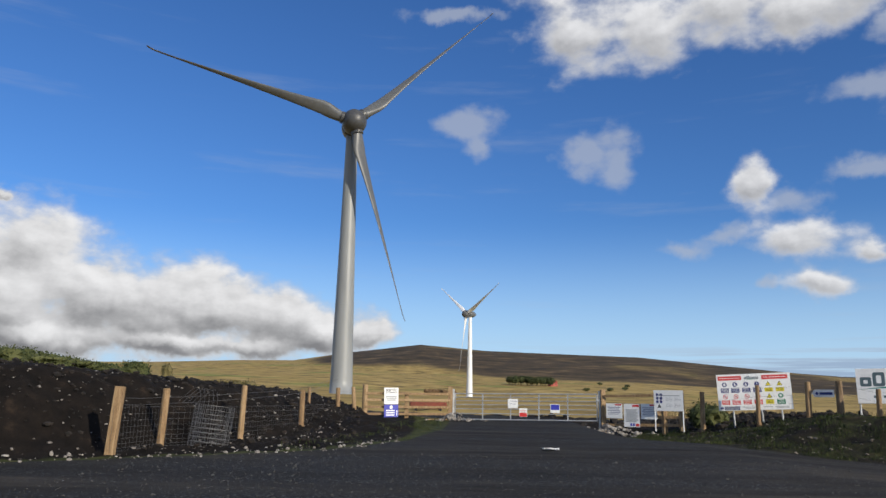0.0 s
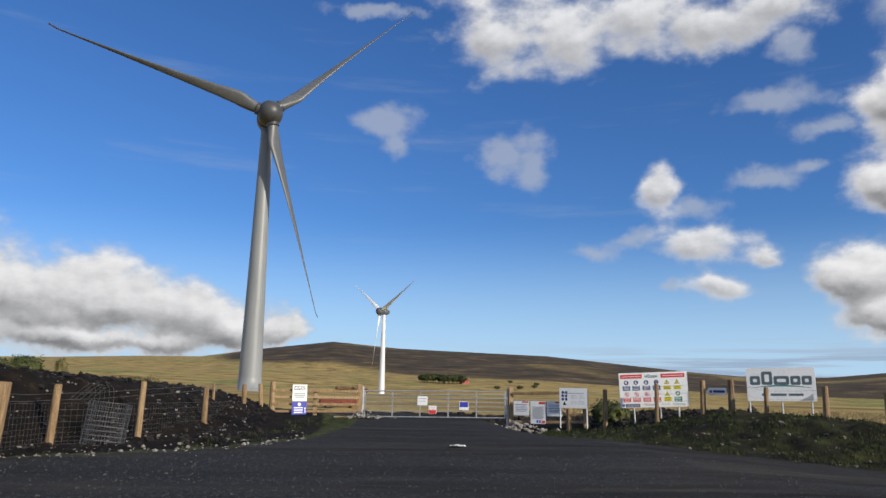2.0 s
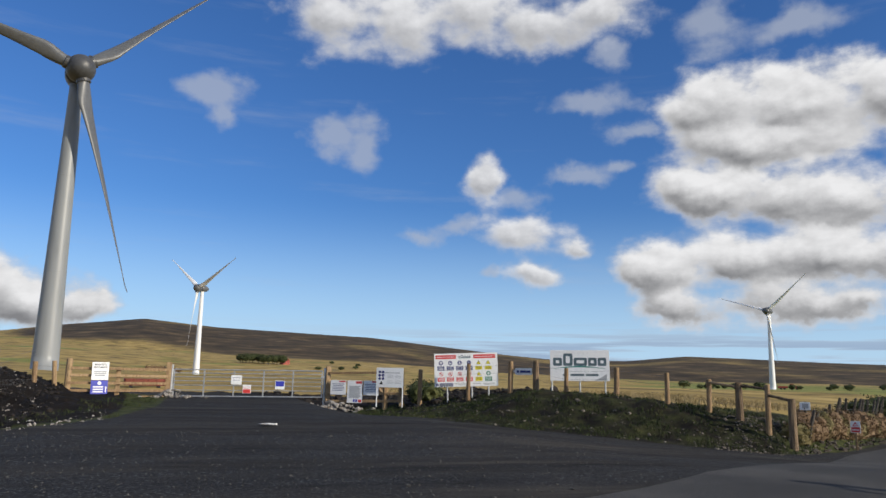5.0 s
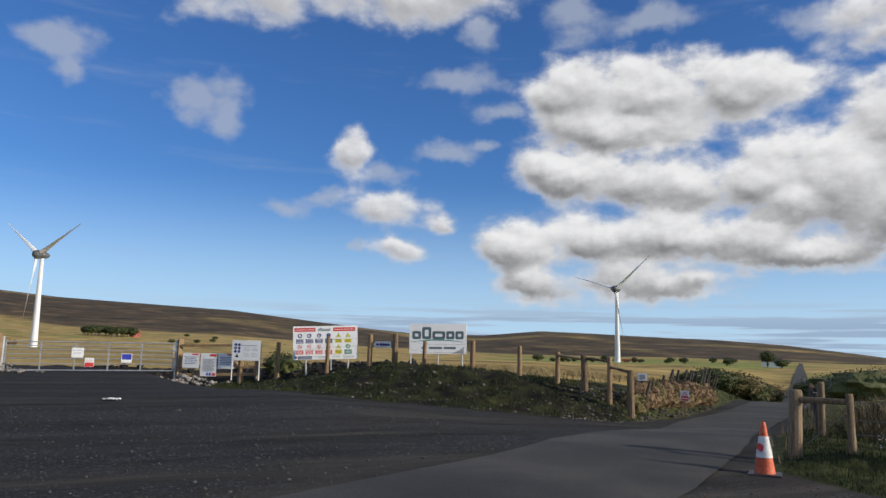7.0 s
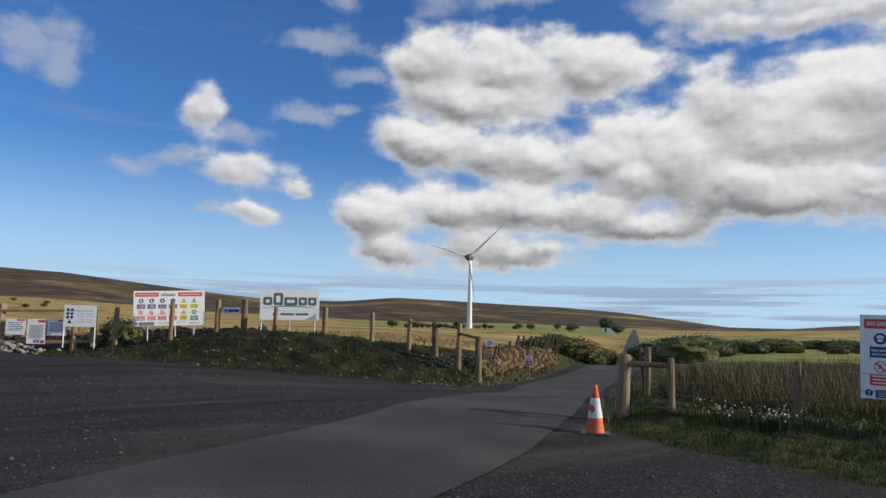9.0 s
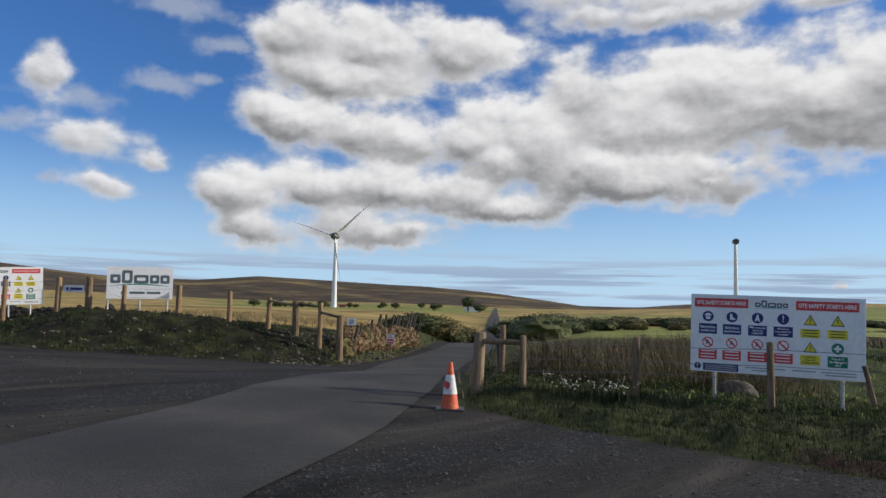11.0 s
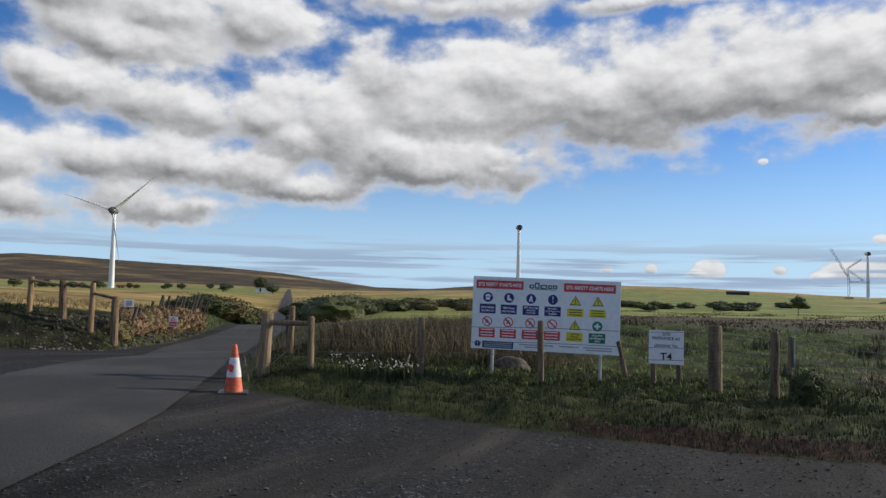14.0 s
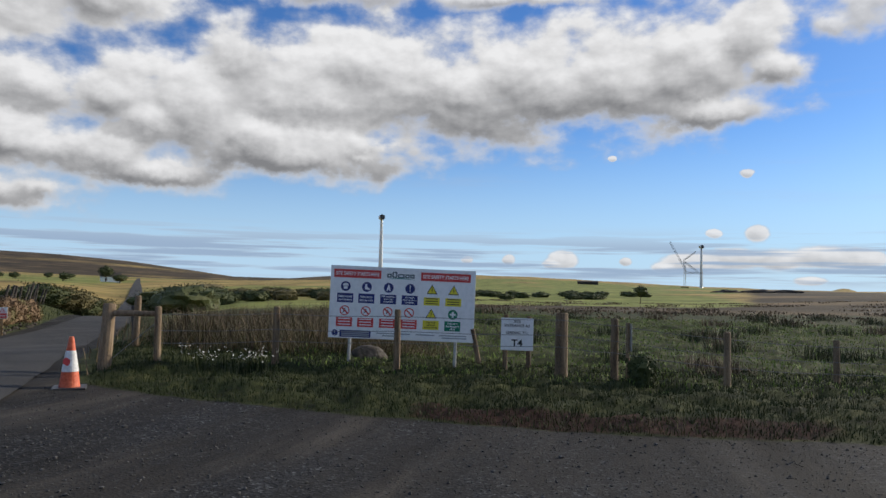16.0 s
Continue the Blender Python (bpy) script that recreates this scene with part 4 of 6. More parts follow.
def post(parent, x, y, z0, z1, r, mat, lean=(0.0, 0.0), square=False, name="post"):
    bm = bmesh.new()
    a, b = Vector((x, y, z0 - 0.25)), Vector((x + lean[0], y + lean[1], z1))
    if square:
        q = (b - a).to_track_quat("Z", "Y").to_matrix().to_4x4()
        box(bm, (2 * r, 2 * r, (b - a).length), (0, 0, (b - a).length / 2), 0.012, Matrix.Translation(a) @ q)
    else:
        rod(bm, a, b - (b - a).normalized() * 0.02, r * 1.06, r * 0.97, 12, 0.035)
        rod(bm, b - (b - a).normalized() * 0.03, b, r * 0.95, r * 0.8, 12)
    return part(name, bm, mat, parent, shade=False)


def wire(parent, pts, r=0.004, sag=0.02, name="wire"):
    bm = bmesh.new()
    line = []
    for a, b in zip(pts, pts[1:]):
        a, b = Vector(a), Vector(b)
        line += [a, (a + b) / 2 - Vector((0, 0, sag))]
    line.append(Vector(pts[-1]))
    rings = []
    for p in line:
        rings.append([bm.verts.new(p + Vector((r * math.cos(k * 1.2566) * 0.7, -r * math.cos(k * 1.2566) * 0.7, r * math.sin(k * 1.2566)))) for k in range(5)])
    for a, b in zip(rings, rings[1:]):
        for k in range(5):
            bm.faces.new((a[k], a[(k + 1) % 5], b[(k + 1) % 5], b[k]))
    return part(name, bm, M_WIRE, parent)


def rail(parent, a, b, size, mat, rounded=False, name="rail"):
    bm = bmesh.new()
    a, b = Vector(a), Vector(b)
    if rounded:
        rod(bm, a, b, size, size * 0.92, 10, 0.04)
    else:
        q = (b - a).to_track_quat("X", "Z").to_matrix().to_4x4()
        box(bm, ((b - a).length, 0.04, size), ((b - a).length / 2, 0, 0), 0.006, Matrix.Translation(a) @ q)
    return part(name, bm, mat, parent)


# stock fence in front of the peat bank
left = thing("stock_fence", "new stock fence with pale round posts and wire netting", "fence")
LEFT_POSTS = [(-6.62, 15.44, 1.72, 0.085, 0.10), (-6.42, 17.56, 1.71, 0.085, 0.07), (-5.12, 19.54, 1.83, 0.075, 0.04), (-4.38, 23.8, 1.78, 0.085, 0.0), (-4.07, 29.72, 1.93, 0.085, -0.02)]
for i, (x, y, z1, r, ln) in enumerate(LEFT_POSTS):
    post(left, x - ln / 2, y, z_at(x, y), z1, r, M_NEWWOOD, (ln, 0.0), square=i < 1)
post(left, -4.66, 26.6, 0.9, 1.9, 0.05, M_NEWWOOD)
post(left, -3.42, 30.35, 0.5, 1.98, 0.08, M_NEWWOOD, (-0.14, 0))
for dz in (1.12, 0.98):
    wire(left, [(x, y - r, max(z_at(x, y), 0.3) + dz) for x, y, z1, r, ln in LEFT_POSTS])


def netting(parent, a, b, z0, z1, ncols, nrows):
    bm = bmesh.new()
    a, b = Vector((*a, 0)), Vector((*b, 0))
    for i in range(ncols + 1):
        p = a.lerp(b, i / ncols)
        rod(bm, (p.x, p.y, z0), (p.x, p.y, z1), 0.0022, None, 3)
    for j in range(nrows + 1):
        z = z0 + (z1 - z0) * (j / nrows) ** 1.3
        rod(bm, (a.x, a.y, z), (b.x, b.y, z), 0.0026, None, 3)
    tagged(part("netting", bm, M_WIRE, parent), kind="stuff")


for (x0, y0, *_), (x1, y1, *_) in zip(LEFT_POSTS, LEFT_POSTS[1:]):
    n = int(math.hypot(x1 - x0, y1 - y0) / 0.15)
    netting(left, (x0, y0 - 0.1), (x1, y1 - 0.1), 0.42, 1.3, n, 8)

# a part-used roll of netting leaning on the fence
roll = thing("netting_roll", "grey roll of wire stock netting leaning on the fence", "wire roll", (-5.45, 17.9, 0.38), 25, roll=7)
bm = bmesh.new()
for k in range(22):
    a = 2 * math.pi * k / 22
    for rr in (0.46, 0.38):
        rod(bm, (rr * math.cos(a), rr * 0.5 * math.sin(a), 0), (rr * math.cos(a), rr * 0.5 * math.sin(a), 0.95), 0.004, None, 3)
tagged(part("upright_wires", bm, M_WIRE, roll), kind="stuff")
bm = bmesh.new()
for j in range(10):
    z = 0.95 * j / 9
    for rr in (0.46, 0.38, 0.3):
        ring = [(rr * math.cos(2 * math.pi * k / 18), rr * 0.5 * math.sin(2 * math.pi * k / 18), z) for k in range(19)]
        for p, q in zip(ring, ring[1:]):
            rod(bm, p, q, 0.004, None, 3)
tagged(part("line_wires", bm, M_WIRE, roll), kind="stuff")
bm = bmesh.new()
for k in range(5):
    pts = [(-0.35 + 0.1 * k - 0.5 * t * t, 0.1, 0.9 + 0.42 * math.sin(3.1 * t)) for t in np.linspace(0, 1, 9)]
    for p, q in zip(pts, pts[1:]):
        rod(bm, p, q, 0.004, None, 3)
tagged(part("loose_ends", bm, M_WIRE, roll), kind="stuff")

# rails either side of the gate
lr = thing("rail_fence", "pale four-rail timber fence beside the site gate", "fence", group="rail fences by the gate")
post(lr, -3.12, 30.84, 0.6, 2.09, 0.11, M_NEWWOOD)
post(lr, -1.45, 31.46, 0.6, 1.82, 0.08, M_NEWWOOD, square=True)
post(lr, 0.36, 32.0, 0.5, 2.08, 0.1, M_NEWWOOD, square=True)
for z in (1.74, 1.48, 1.2, 0.92, 0.68):
    rail(lr, (-3.12, 30.72, z), (0.36, 31.88, z + 0.02), 0.1, M_NEWWOOD)
wire(lr, [(-4.07, 29.72, 1.8), (-3.12, 30.84, 1.95)], sag=0.12)
rr_ = thing("rail_fence", "pale four-rail timber fence carrying safety notices", "fence", group="rail fences by the gate")
for x, y, z1 in ((6.5, 30.5, 2.05), (8.55, 29.1, 1.95), (9.1, 28.75, 1.95)):
    post(rr_, x, y, z_at(x, y), z1, 0.09, M_NEWWOOD, square=True)
for z in (1.78, 1.4, 0.95, 0.66):
    rail(rr_, (6.5, 30.38, z), (9.1, 28.63, z + 0.08), 0.1, M_NEWWOOD)


def gate():
    ob = thing("site_gate", "wide galvanised steel field gate, closed, with notices tied on", "gate", (0.55, 31.95, 0.0), math.degrees(math.atan2(30.55 - 31.95, 6.3 - 0.55)))
    L = math.hypot(5.75, 1.4)
    for i, z in enumerate((0.74, 0.98, 1.17, 1.34, 1.50, 1.65, 1.79)):
        bm = bmesh.new()
        rod(bm, (0.04, 0, z - 0.0), (L - 0.04, 0, z + 0.06), 0.024 if i in (0, 6) else 0.017, None, 8)
        part("gate_rail", bm, M_GALV, ob)
    for t in (0.0, 0.2, 0.4, 0.6, 0.8, 1.0):
        x = 0.03 + (L - 0.06) * t
        bm = bmesh.new()
        box(bm, (0.05, 0.03, 1.09), (x, 0.0, 1.265 + 0.06 * t), 0.006)
        part("gate_upright", bm, M_GALV, ob)
    for x in (-0.06, L + 0.08):
        bm = bmesh.new()
        rod(bm, (x, 0, 0.35), (x, 0, 1.98), 0.055, None, 14)
        part("gate_post", bm, M_GALV, ob)
    bm = bmesh.new()
    box(bm, (0.16, 0.05, 0.08), (L, -0.03, 1.6), 0.01)
    part("latch", bm, M_GALV, ob)
    return ob


gate()

# fence along the top of the right-hand bank
bank = thing("post_fence", "line of timber fence posts with wires on a grassy bank", "fence")
BANK_POSTS = [(9.75, 28.35, 2.0, 0.09), (11.0, 26.35, 2.23, 0.075), (12.2, 25.2, 2.34, 0.09), (12.9, 24.5, 2.37, 0.11), (13.63, 23.6, 2.11, 0.075), (14.8, 22.2, 2.15, 0.09), (15.82, 20.77, 1.99, 0.08),
              (16.45, 19.52, 1.8, 0.08), (16.8, 18.56, 1.71, 0.11), (17.03, 17.67, 1.66, 0.08), (17.22, 16.93, 1.27, 0.11)]
for x, y, z1, r in BANK_POSTS:
    post(bank, x, y, min(z_at(x, y), z1 - 0.8), z1, r, M_NEWWOOD if r < 0.1 else M_OLDWOOD, (random.uniform(-0.03, 0.03), 0))
for dz in (0.12, 0.4, 0.68):
    wire(bank, [(x, y, z1 - dz) for x, y, z1, r in BANK_POSTS], 0.003)
rail(bank, (16.45, 19.5, 1.70), (16.8, 18.5, 1.55), 0.045, M_NEWWOOD, True)
rail(bank, (16.8, 18.56, 1.62), (17.03, 17.67, 1.52), 0.045, M_OLDWOOD, True)
rail(bank, (17.03, 17.6, 1.34), (17.22, 16.9, 1.2), 0.045, M_OLDWOOD, True)

# old leaning posts behind the roadside bank
old = thing("old_fence", "row of dark leaning old fence posts beside the lane", "fence")
for i in range(18):
    t = i / 17
    x, y = 18.3 + 22 * t ** 1.15, 17.6 + 15.0 * t ** 1.15
    z = z_at(x, y)
    post(old, x, y, z, z + random.uniform(0.85, 1.1), 0.05, M_DARKWOOD, (random.uniform(0.1, 0.4), -0.1 + random.uniform(-0.1, 0.1)))
for dz in (0.85, 0.55):
    wire(old, [(18.5, 17.7, z_at(18.5, 17.7) + dz), (26, 23.2, z_at(26, 23.2) + dz), (40, 32.5, z_at(40, 32.5) + dz)], 0.004)

# fence round the field beside the lane
rf = thing("field_fence", "weathered round-post field fence with barbed wire strands", "fence")
FIELD_POSTS = [(10.9, 7.16, 1.15, 0.1, M_OLDWOOD), (11.17, 6.4, 1.12, 0.055, M_OLDWOOD), (12.3, 4.91, 1.13, 0.056, M_OLDWOOD), (13.17, 3.01, 1.11, 0.058, M_OLDWOOD),
               (13.49, 0.17, 1.12, 0.108, M_OLDWOOD), (13.49, -0.72, 1.05, 0.066, M_OLDWOOD), (13.29, -2.5, 0.89, 0.056, M_OLDWOOD), (14.3, -4.44, 0.76, 0.054, M_OLDWOOD), (14.9, -7.5, 0.75, 0.07, M_OLDWOOD), (15.6, -11, 0.8, 0.07, M_OLDWOOD)]
for i, (x, y, z1, r, mat) in enumerate(FIELD_POSTS):
    post(rf, x, y, z_at(x, y), z1, r, mat, (0.1 if i == 0 else random.uniform(-0.03, 0.04), 0))
rail(rf, (10.98, 7.1, 1.0), (11.17, 6.4, 1.0), 0.05, M_OLDWOOD, True)
rail(rf, (14.26, 1.86, 0.75), (14.30, 1.70, 0.0), 0.05, M_OLDWOOD, True, "brace")
bm = bmesh.new()
rod(bm, (10.98, 7.05, 0.3), (11.2, 6.38, 0.92), 0.006, None, 5)
part("stay_wire", bm, M_WIRE, rf)
for dz in (0.12, 0.38, 0.58):
    wire(rf, [(x - r, y, z1 - dz) for x, y, z1, r, _ in FIELD_POSTS[1:]], 0.005)
lane = thing("lane_fence", "row of old dark posts following the edge of the lane", "fence")
for i in range(15):
    t = i / 14
    x, y = 13.0 + 26 * t, 9.0 + 17.2 * t
    z = z_at(x, y)
    post(lane, x + 0.7, y - 0.5, z, z + random.uniform(0.9, 1.15), 0.065, M_DARKWOOD if i % 3 else M_OLDWOOD, (random.uniform(-0.12, 0.12), 0.0))

# ---- signs ----


def flat(bm, pts, y):
    """A thin printed shape facing -y."""
    f = bm.faces.new([bm.verts.new((x, y, z)) for x, z in pts])
    f.normal_update()
    if f.normal.y > 0:
        f.normal_flip()
    return bm


def rect(x0, z0, x1, z1):
    return [(x0, z0), (x1, z0), (x1, z1), (x0, z1)]


def disc(cx, cz, r, n=20):
    return [(cx + r * math.cos(2 * math.pi * k / n), cz + r * math.sin(2 * math.pi * k / n)) for k in range(n)]


def ring(bm, cx, cz, r0, r1, y, n=20):
    a = [bm.verts.new((x, y, z)) for x, z in disc(cx, cz, r1, n)]
    b = [bm.verts.new((x, y, z)) for x, z in disc(cx, cz, r0, n)]
    for k in range(n):
        f = bm.faces.new((a[k], a[(k + 1) % n], b[(k + 1) % n], b[k]))
        f.normal_update()
        if f.normal.y > 0:
            f.normal_flip()
    return bm


def words(text, x, z, height_, width_, mat, parent, y, name="lettering", centre=True):
    """Readable lettering in the built-in font, fitted to a width."""
    cu = bpy.data.curves.new(name, "FONT")
    cu.body = text
    cu.extrude, cu.offset = 0.0006, 0.022
    cu.align_x, cu.align_y = "CENTER" if centre else "LEFT", "CENTER"
    tmp = bpy.data.objects.new(name, cu)
    scene.collection.objects.link(tmp)
    bpy.context.view_layer.update()
    me = bpy.data.meshes.new_from_object(tmp.evaluated_get(bpy.context.evaluated_depsgraph_get()))
    bpy.data.objects.remove(tmp)
    bpy.data.curves.remove(cu)
    xs = [v.co.x for v in me.vertices]
    zs = [v.co.y for v in me.vertices]
    sx, sz = width_ / (max(xs) - min(xs)), height_ / (max(zs) - min(zs))
    cz = (max(zs) + min(zs)) / 2
    cx = (max(xs) + min(xs)) / 2 if centre else min(xs)
    for v in me.vertices:
        v.co = (x + (v.co.x - cx) * sx, y - v.co.z, z + (v.co.y - cz) * sz)
    me.materials.clear()
    me.materials.append(mat)
    ob = new(name, me)
    ob.parent = parent
    return ob


def shape(name, parent, mat, y, *polys):
    bm = bmesh.new()
    for p in polys:
        flat(bm, p, y)
    return part(name, bm, mat, parent)


def panel(parent, w, h, z0, thick=0.012, mat=None, name="board"):
    bm = bmesh.new()
    box(bm, (w, thick, h), (0, 0, z0 + h / 2), 0.003)
    return part(name, bm, mat or M_SIGN, parent)


def legs(parent, xs, top, down, r=0.03, y=0.05, mat=None):
    for x in xs:
        bm = bmesh.new()
        rod(bm, (x, y, -down), (x, y, top), r, None, 10)
        part("leg", bm, mat or M_GALV, parent)


def logo(parent, cx, cz, w, h, y, mat):
    """The builder's mark: plain blocks over a teal sweep."""
    for u, v, top in ((0.0, 0.17, 0.66), (0.19, 0.37, 1.0), (0.39, 0.64, 0.66), (0.66, 0.82, 0.66), (0.84, 1.0, 0.66)):
        x0, x1 = cx - w / 2 + u * w, cx - w / 2 + v * w
        z0, z1 = cz - h / 2, cz - h / 2 + top * h
        mx, mz, rx, rz = (x0 + x1) / 2, (z0 + z1) / 2, (x1 - x0) / 2, (z1 - z0) / 2
        bm = bmesh.new()
        rims = [[], []]
        for k in range(20):
            c, q = math.cos(2 * math.pi * k / 20), math.sin(2 * math.pi * k / 20)
            c, q = math.copysign(abs(c) ** 0.3, c), math.copysign(abs(q) ** 0.3, q)
            for rim, gap in zip(rims, (0.0, 0.22 * h)):
                rim.append(bm.verts.new((mx + c * (rx - min(gap, 0.62 * rx)), y, mz + q * (rz - min(gap, 0.62 * rz)))))
        for k in range(20):
            f = bm.faces.new((rims[0][k], rims[0][(k + 1) % 20], rims[1][(k + 1) % 20], rims[1][k]))
            f.normal_update()
            if f.normal.y > 0:
                f.normal_flip()
        part("logo_block", bm, mat, parent)
    bm = bmesh.new()
    n = 10
    up = [(cx - w / 2 + w * i / n, cz - h * 0.72 + h * 0.22 * math.sin(math.pi * i / n)) for i in range(n + 1)]
    lo = [(x, z - h * 0.10 * math.sin(math.pi * i / n) - 0.004) for i, (x, z) in enumerate(up)]
    flat(bm, up + lo[::-1], y)
    part("logo_sweep", bm, M_TEAL, parent)


def safety_board(at, yaw, w, h, z0, roll_, label, leg_xs, down, lettered):
    """Large site safety board: headings, mandatory, prohibition and warning signs."""
    ob = thing("safety_board", label, "sign board", (at[0], at[1], at[2]), yaw, "site safety boards", roll_)
    panel(ob, w, h, z0)
    legs(ob, leg_xs, z0 + h * 0.8, down)
    X = lambda u: (u - 0.5) * w
    Z = lambda v: z0 + h * (1 - v)
    y, y2, y3 = -0.0085, -0.0105, -0.0125
    for u0, u1 in ((0.022, 0.345), (0.62, 0.965)):
        hd = shape("heading", ob, M_RED, y, rect(X(u0), Z(0.165), X(u1), Z(0.05)))
        if lettered:
            words("SITE SAFETY STARTS HERE", X((u0 + u1) / 2), Z(0.107), h * 0.052, (u1 - u0) * w * 0.92, M_SIGN, hd, y2)
        else:
            shape("lettering", hd, M_SIGN, y2, rect(X(u0 + 0.02), Z(0.115), X(u1 - 0.02), Z(0.1)))
    logo(ob, X(0.48), Z(0.10), w * 0.19, h * 0.085, y, M_SLATE)
    us = (0.105, 0.25, 0.4, 0.548, 0.7, 0.85)
    r = w * 0.034
    text1 = ("Safety helmets\nmust be worn", "Safety boots\nmust be worn", "PPE must be\nworn as\nrequired", "All visitors\nmust report to\nreception")

    def caption(name, u, v0, v1, mat, ink, text=None):
        c = shape(name, ob, mat, y, rect(X(u - 0.055), Z(v1), X(u + 0.055), Z(v0)))
        if text and lettered:
            words(text, X(u), Z((v0 + v1) / 2), h * (v1 - v0) * (0.6 if text.count("\n") < 2 else 0.78), w * 0.092, ink, c, y2)
        else:
            shape("lines", c, ink, y2, *[rect(X(u - 0.042), Z(v0 + (v1 - v0) * (k + 0.62)  / 3.2), X(u + 0.042), Z(v0 + (v1 - v0) * (k + 0.28) / 3.2)) for k in range(3)])

    for i, u in enumerate(us):
        zc = Z(0.285)
        if i < 4:
            d = shape("mandatory_sign", ob, M_BLUE, y, disc(X(u), zc, r))
            if i == 0:
                shape("helmet_pictogram", d, M_SIGN, y2, [(X(u) + r * 0.6 * math.cos(math.pi * k / 8), zc + r * 0.1 + r * 0.55 * math.sin(math.pi * k / 8)) for k in range(9)], rect(X(u) - r * 0.4, zc - r * 0.55, X(u) + r * 0.4, zc - r * 0.02))
            elif i == 1:
                shape("boot_pictogram", d, M_SIGN, y2, [(X(u) - r * 0.35, zc + r * 0.6), (X(u) + r * 0.05, zc + r * 0.6), (X(u) + r * 0.1, zc), (X(u) + r * 0.6, zc - r * 0.35), (X(u) + r * 0.55, zc - r * 0.55), (X(u) - r * 0.4, zc - r * 0.5)])
            elif i == 2:
                shape("clothing_pictogram", d, M_SIGN, y2, [(X(u) - r * 0.45, zc - r * 0.6), (X(u) - r * 0.12, zc + r * 0.65), (X(u) + r * 0.12, zc + r * 0.65), (X(u) + r * 0.45, zc - r * 0.6), (X(u) + r * 0.15, zc - r * 0.6), (X(u), zc - r * 0.1), (X(u) - r * 0.15, zc - r * 0.6)])
            else:
                shape("exclamation_mark", d, M_SIGN, y2, [(X(u) - r * 0.12, zc + r * 0.65), (X(u) + r * 0.12, zc + r * 0.65), (X(u) + r * 0.06, zc - r * 0.2), (X(u) - r * 0.06, zc - r * 0.2)], disc(X(u), zc - r * 0.48, r * 0.12, 8))
            caption("caption", u, 0.38, 0.51, M_BLUE, M_SIGN, text1[i])
        else:
            caption("caption", u, 0.395, 0.505, M_YELLOW, M_BLACK)
        zc = Z(0.62)
        if i < 4:
            bm = bmesh.new()
            ring(bm, X(u), zc, r * 0.8, r, y)
            c45, t = r * 0.62, r * 0.1
            flat(bm, [(X(u) - c45 - t, zc + c45 - t), (X(u) - c45 + t, zc + c45 + t), (X(u) + c45 + t, zc - c45 + t), (X(u) + c45 - t, zc - c45 - t)], y2)
            part("prohibition_sign", bm, M_RED, ob)
            if i < 3:
                shape("pictogram", ob, M_BLACK, y, disc(X(u), zc + r * 0.32, r * 0.14, 8), [(X(u) - r * 0.4, zc - r * 0.5), (X(u) - r * 0.15, zc + r * 0.12), (X(u) + r * 0.25, zc + r * 0.12), (X(u) + r * 0.42, zc - r * 0.45), (X(u), zc - r * 0.2)])
            caption("caption", u, 0.715, 0.84, M_RED, M_SIGN)
        elif i == 5:
            d = shape("first_aid_sign", ob, M_GREENP, y, disc(X(u), zc, r))
            shape("cross", d, M_SIGN, y2, rect(X(u) - r * 0.6, zc - r * 0.2, X(u) + r * 0.6, zc + r * 0.2), rect(X(u) - r * 0.2, zc - r * 0.6, X(u) + r * 0.2, zc - r * 0.202), rect(X(u) - r * 0.2, zc + r * 0.202, X(u) + r * 0.2, zc + r * 0.6))
            caption("caption", u, 0.715, 0.85, M_GREENP, M_SIGN, "First aid in\nSite Manager's\noffice")
        else:
            caption("caption", u, 0.715, 0.84, M_YELLOW, M_BLACK, "CAUTION\nPlant and\nmoving vehicles")
    for u, v in ((0.7, 0.285), (0.85, 0.285), (0.7, 0.62)):
        zc = Z(v) - r * 0.15
        tri = lambda s: [(X(u) - r * 1.12 * s, zc - r * 0.75 * s), (X(u) + r * 1.12 * s, zc - r * 0.75 * s), (X(u), zc + r * 1.2 * s)]
        d = shape("warning_sign", ob, M_BLACK, y, tri(1.0))
        shape("yellow_field", d, M_YELLOW, y2, tri(0.78))
        shape("exclamation_mark", d, M_BLACK, y3, rect(X(u) - r * 0.08, zc - r * 0.15, X(u) + r * 0.08, zc + r * 0.5), rect(X(u) - r * 0.08, zc - r * 0.42, X(u) + r * 0.08, zc - r * 0.26))
    d = shape("mandatory_sign", ob, M_BLUE, y, disc(X(0.045), Z(0.93), r * 0.62))
    shape("exclamation_mark", d, M_SIGN, y2, rect(X(0.045) - r * 0.07, Z(0.935), X(0.045) + r * 0.07, Z(0.9)), rect(X(0.045) - r * 0.07, Z(0.965), X(0.045) + r * 0.07, Z(0.95)))
    c = shape("caption", ob, M_BLUE, y, rect(X(0.078), Z(0.985), X(0.29), Z(0.89)))
    shape("lines", c, M_GREYP, y2, *[rect(X(0.09), Z(v + 0.016), X(0.28), Z(v)) for v in (0.905, 0.93, 0.955)])
    shape("contact_lines", ob, M_GREYP, y, rect(X(0.33), Z(0.925), X(0.56), Z(0.908)), rect(X(0.37), Z(0.957), X(0.5), Z(0.94)), rect(X(0.6), Z(0.925), X(0.73), Z(0.908)), rect(X(0.76), Z(0.925), X(0.95), Z(0.908)), rect(X(0.78), Z(0.957), X(0.95), Z(0.94)))
    return ob


def yaw_of(a, b):
    return math.degrees(math.atan2(b[1] - a[1], b[0] - a[0]))


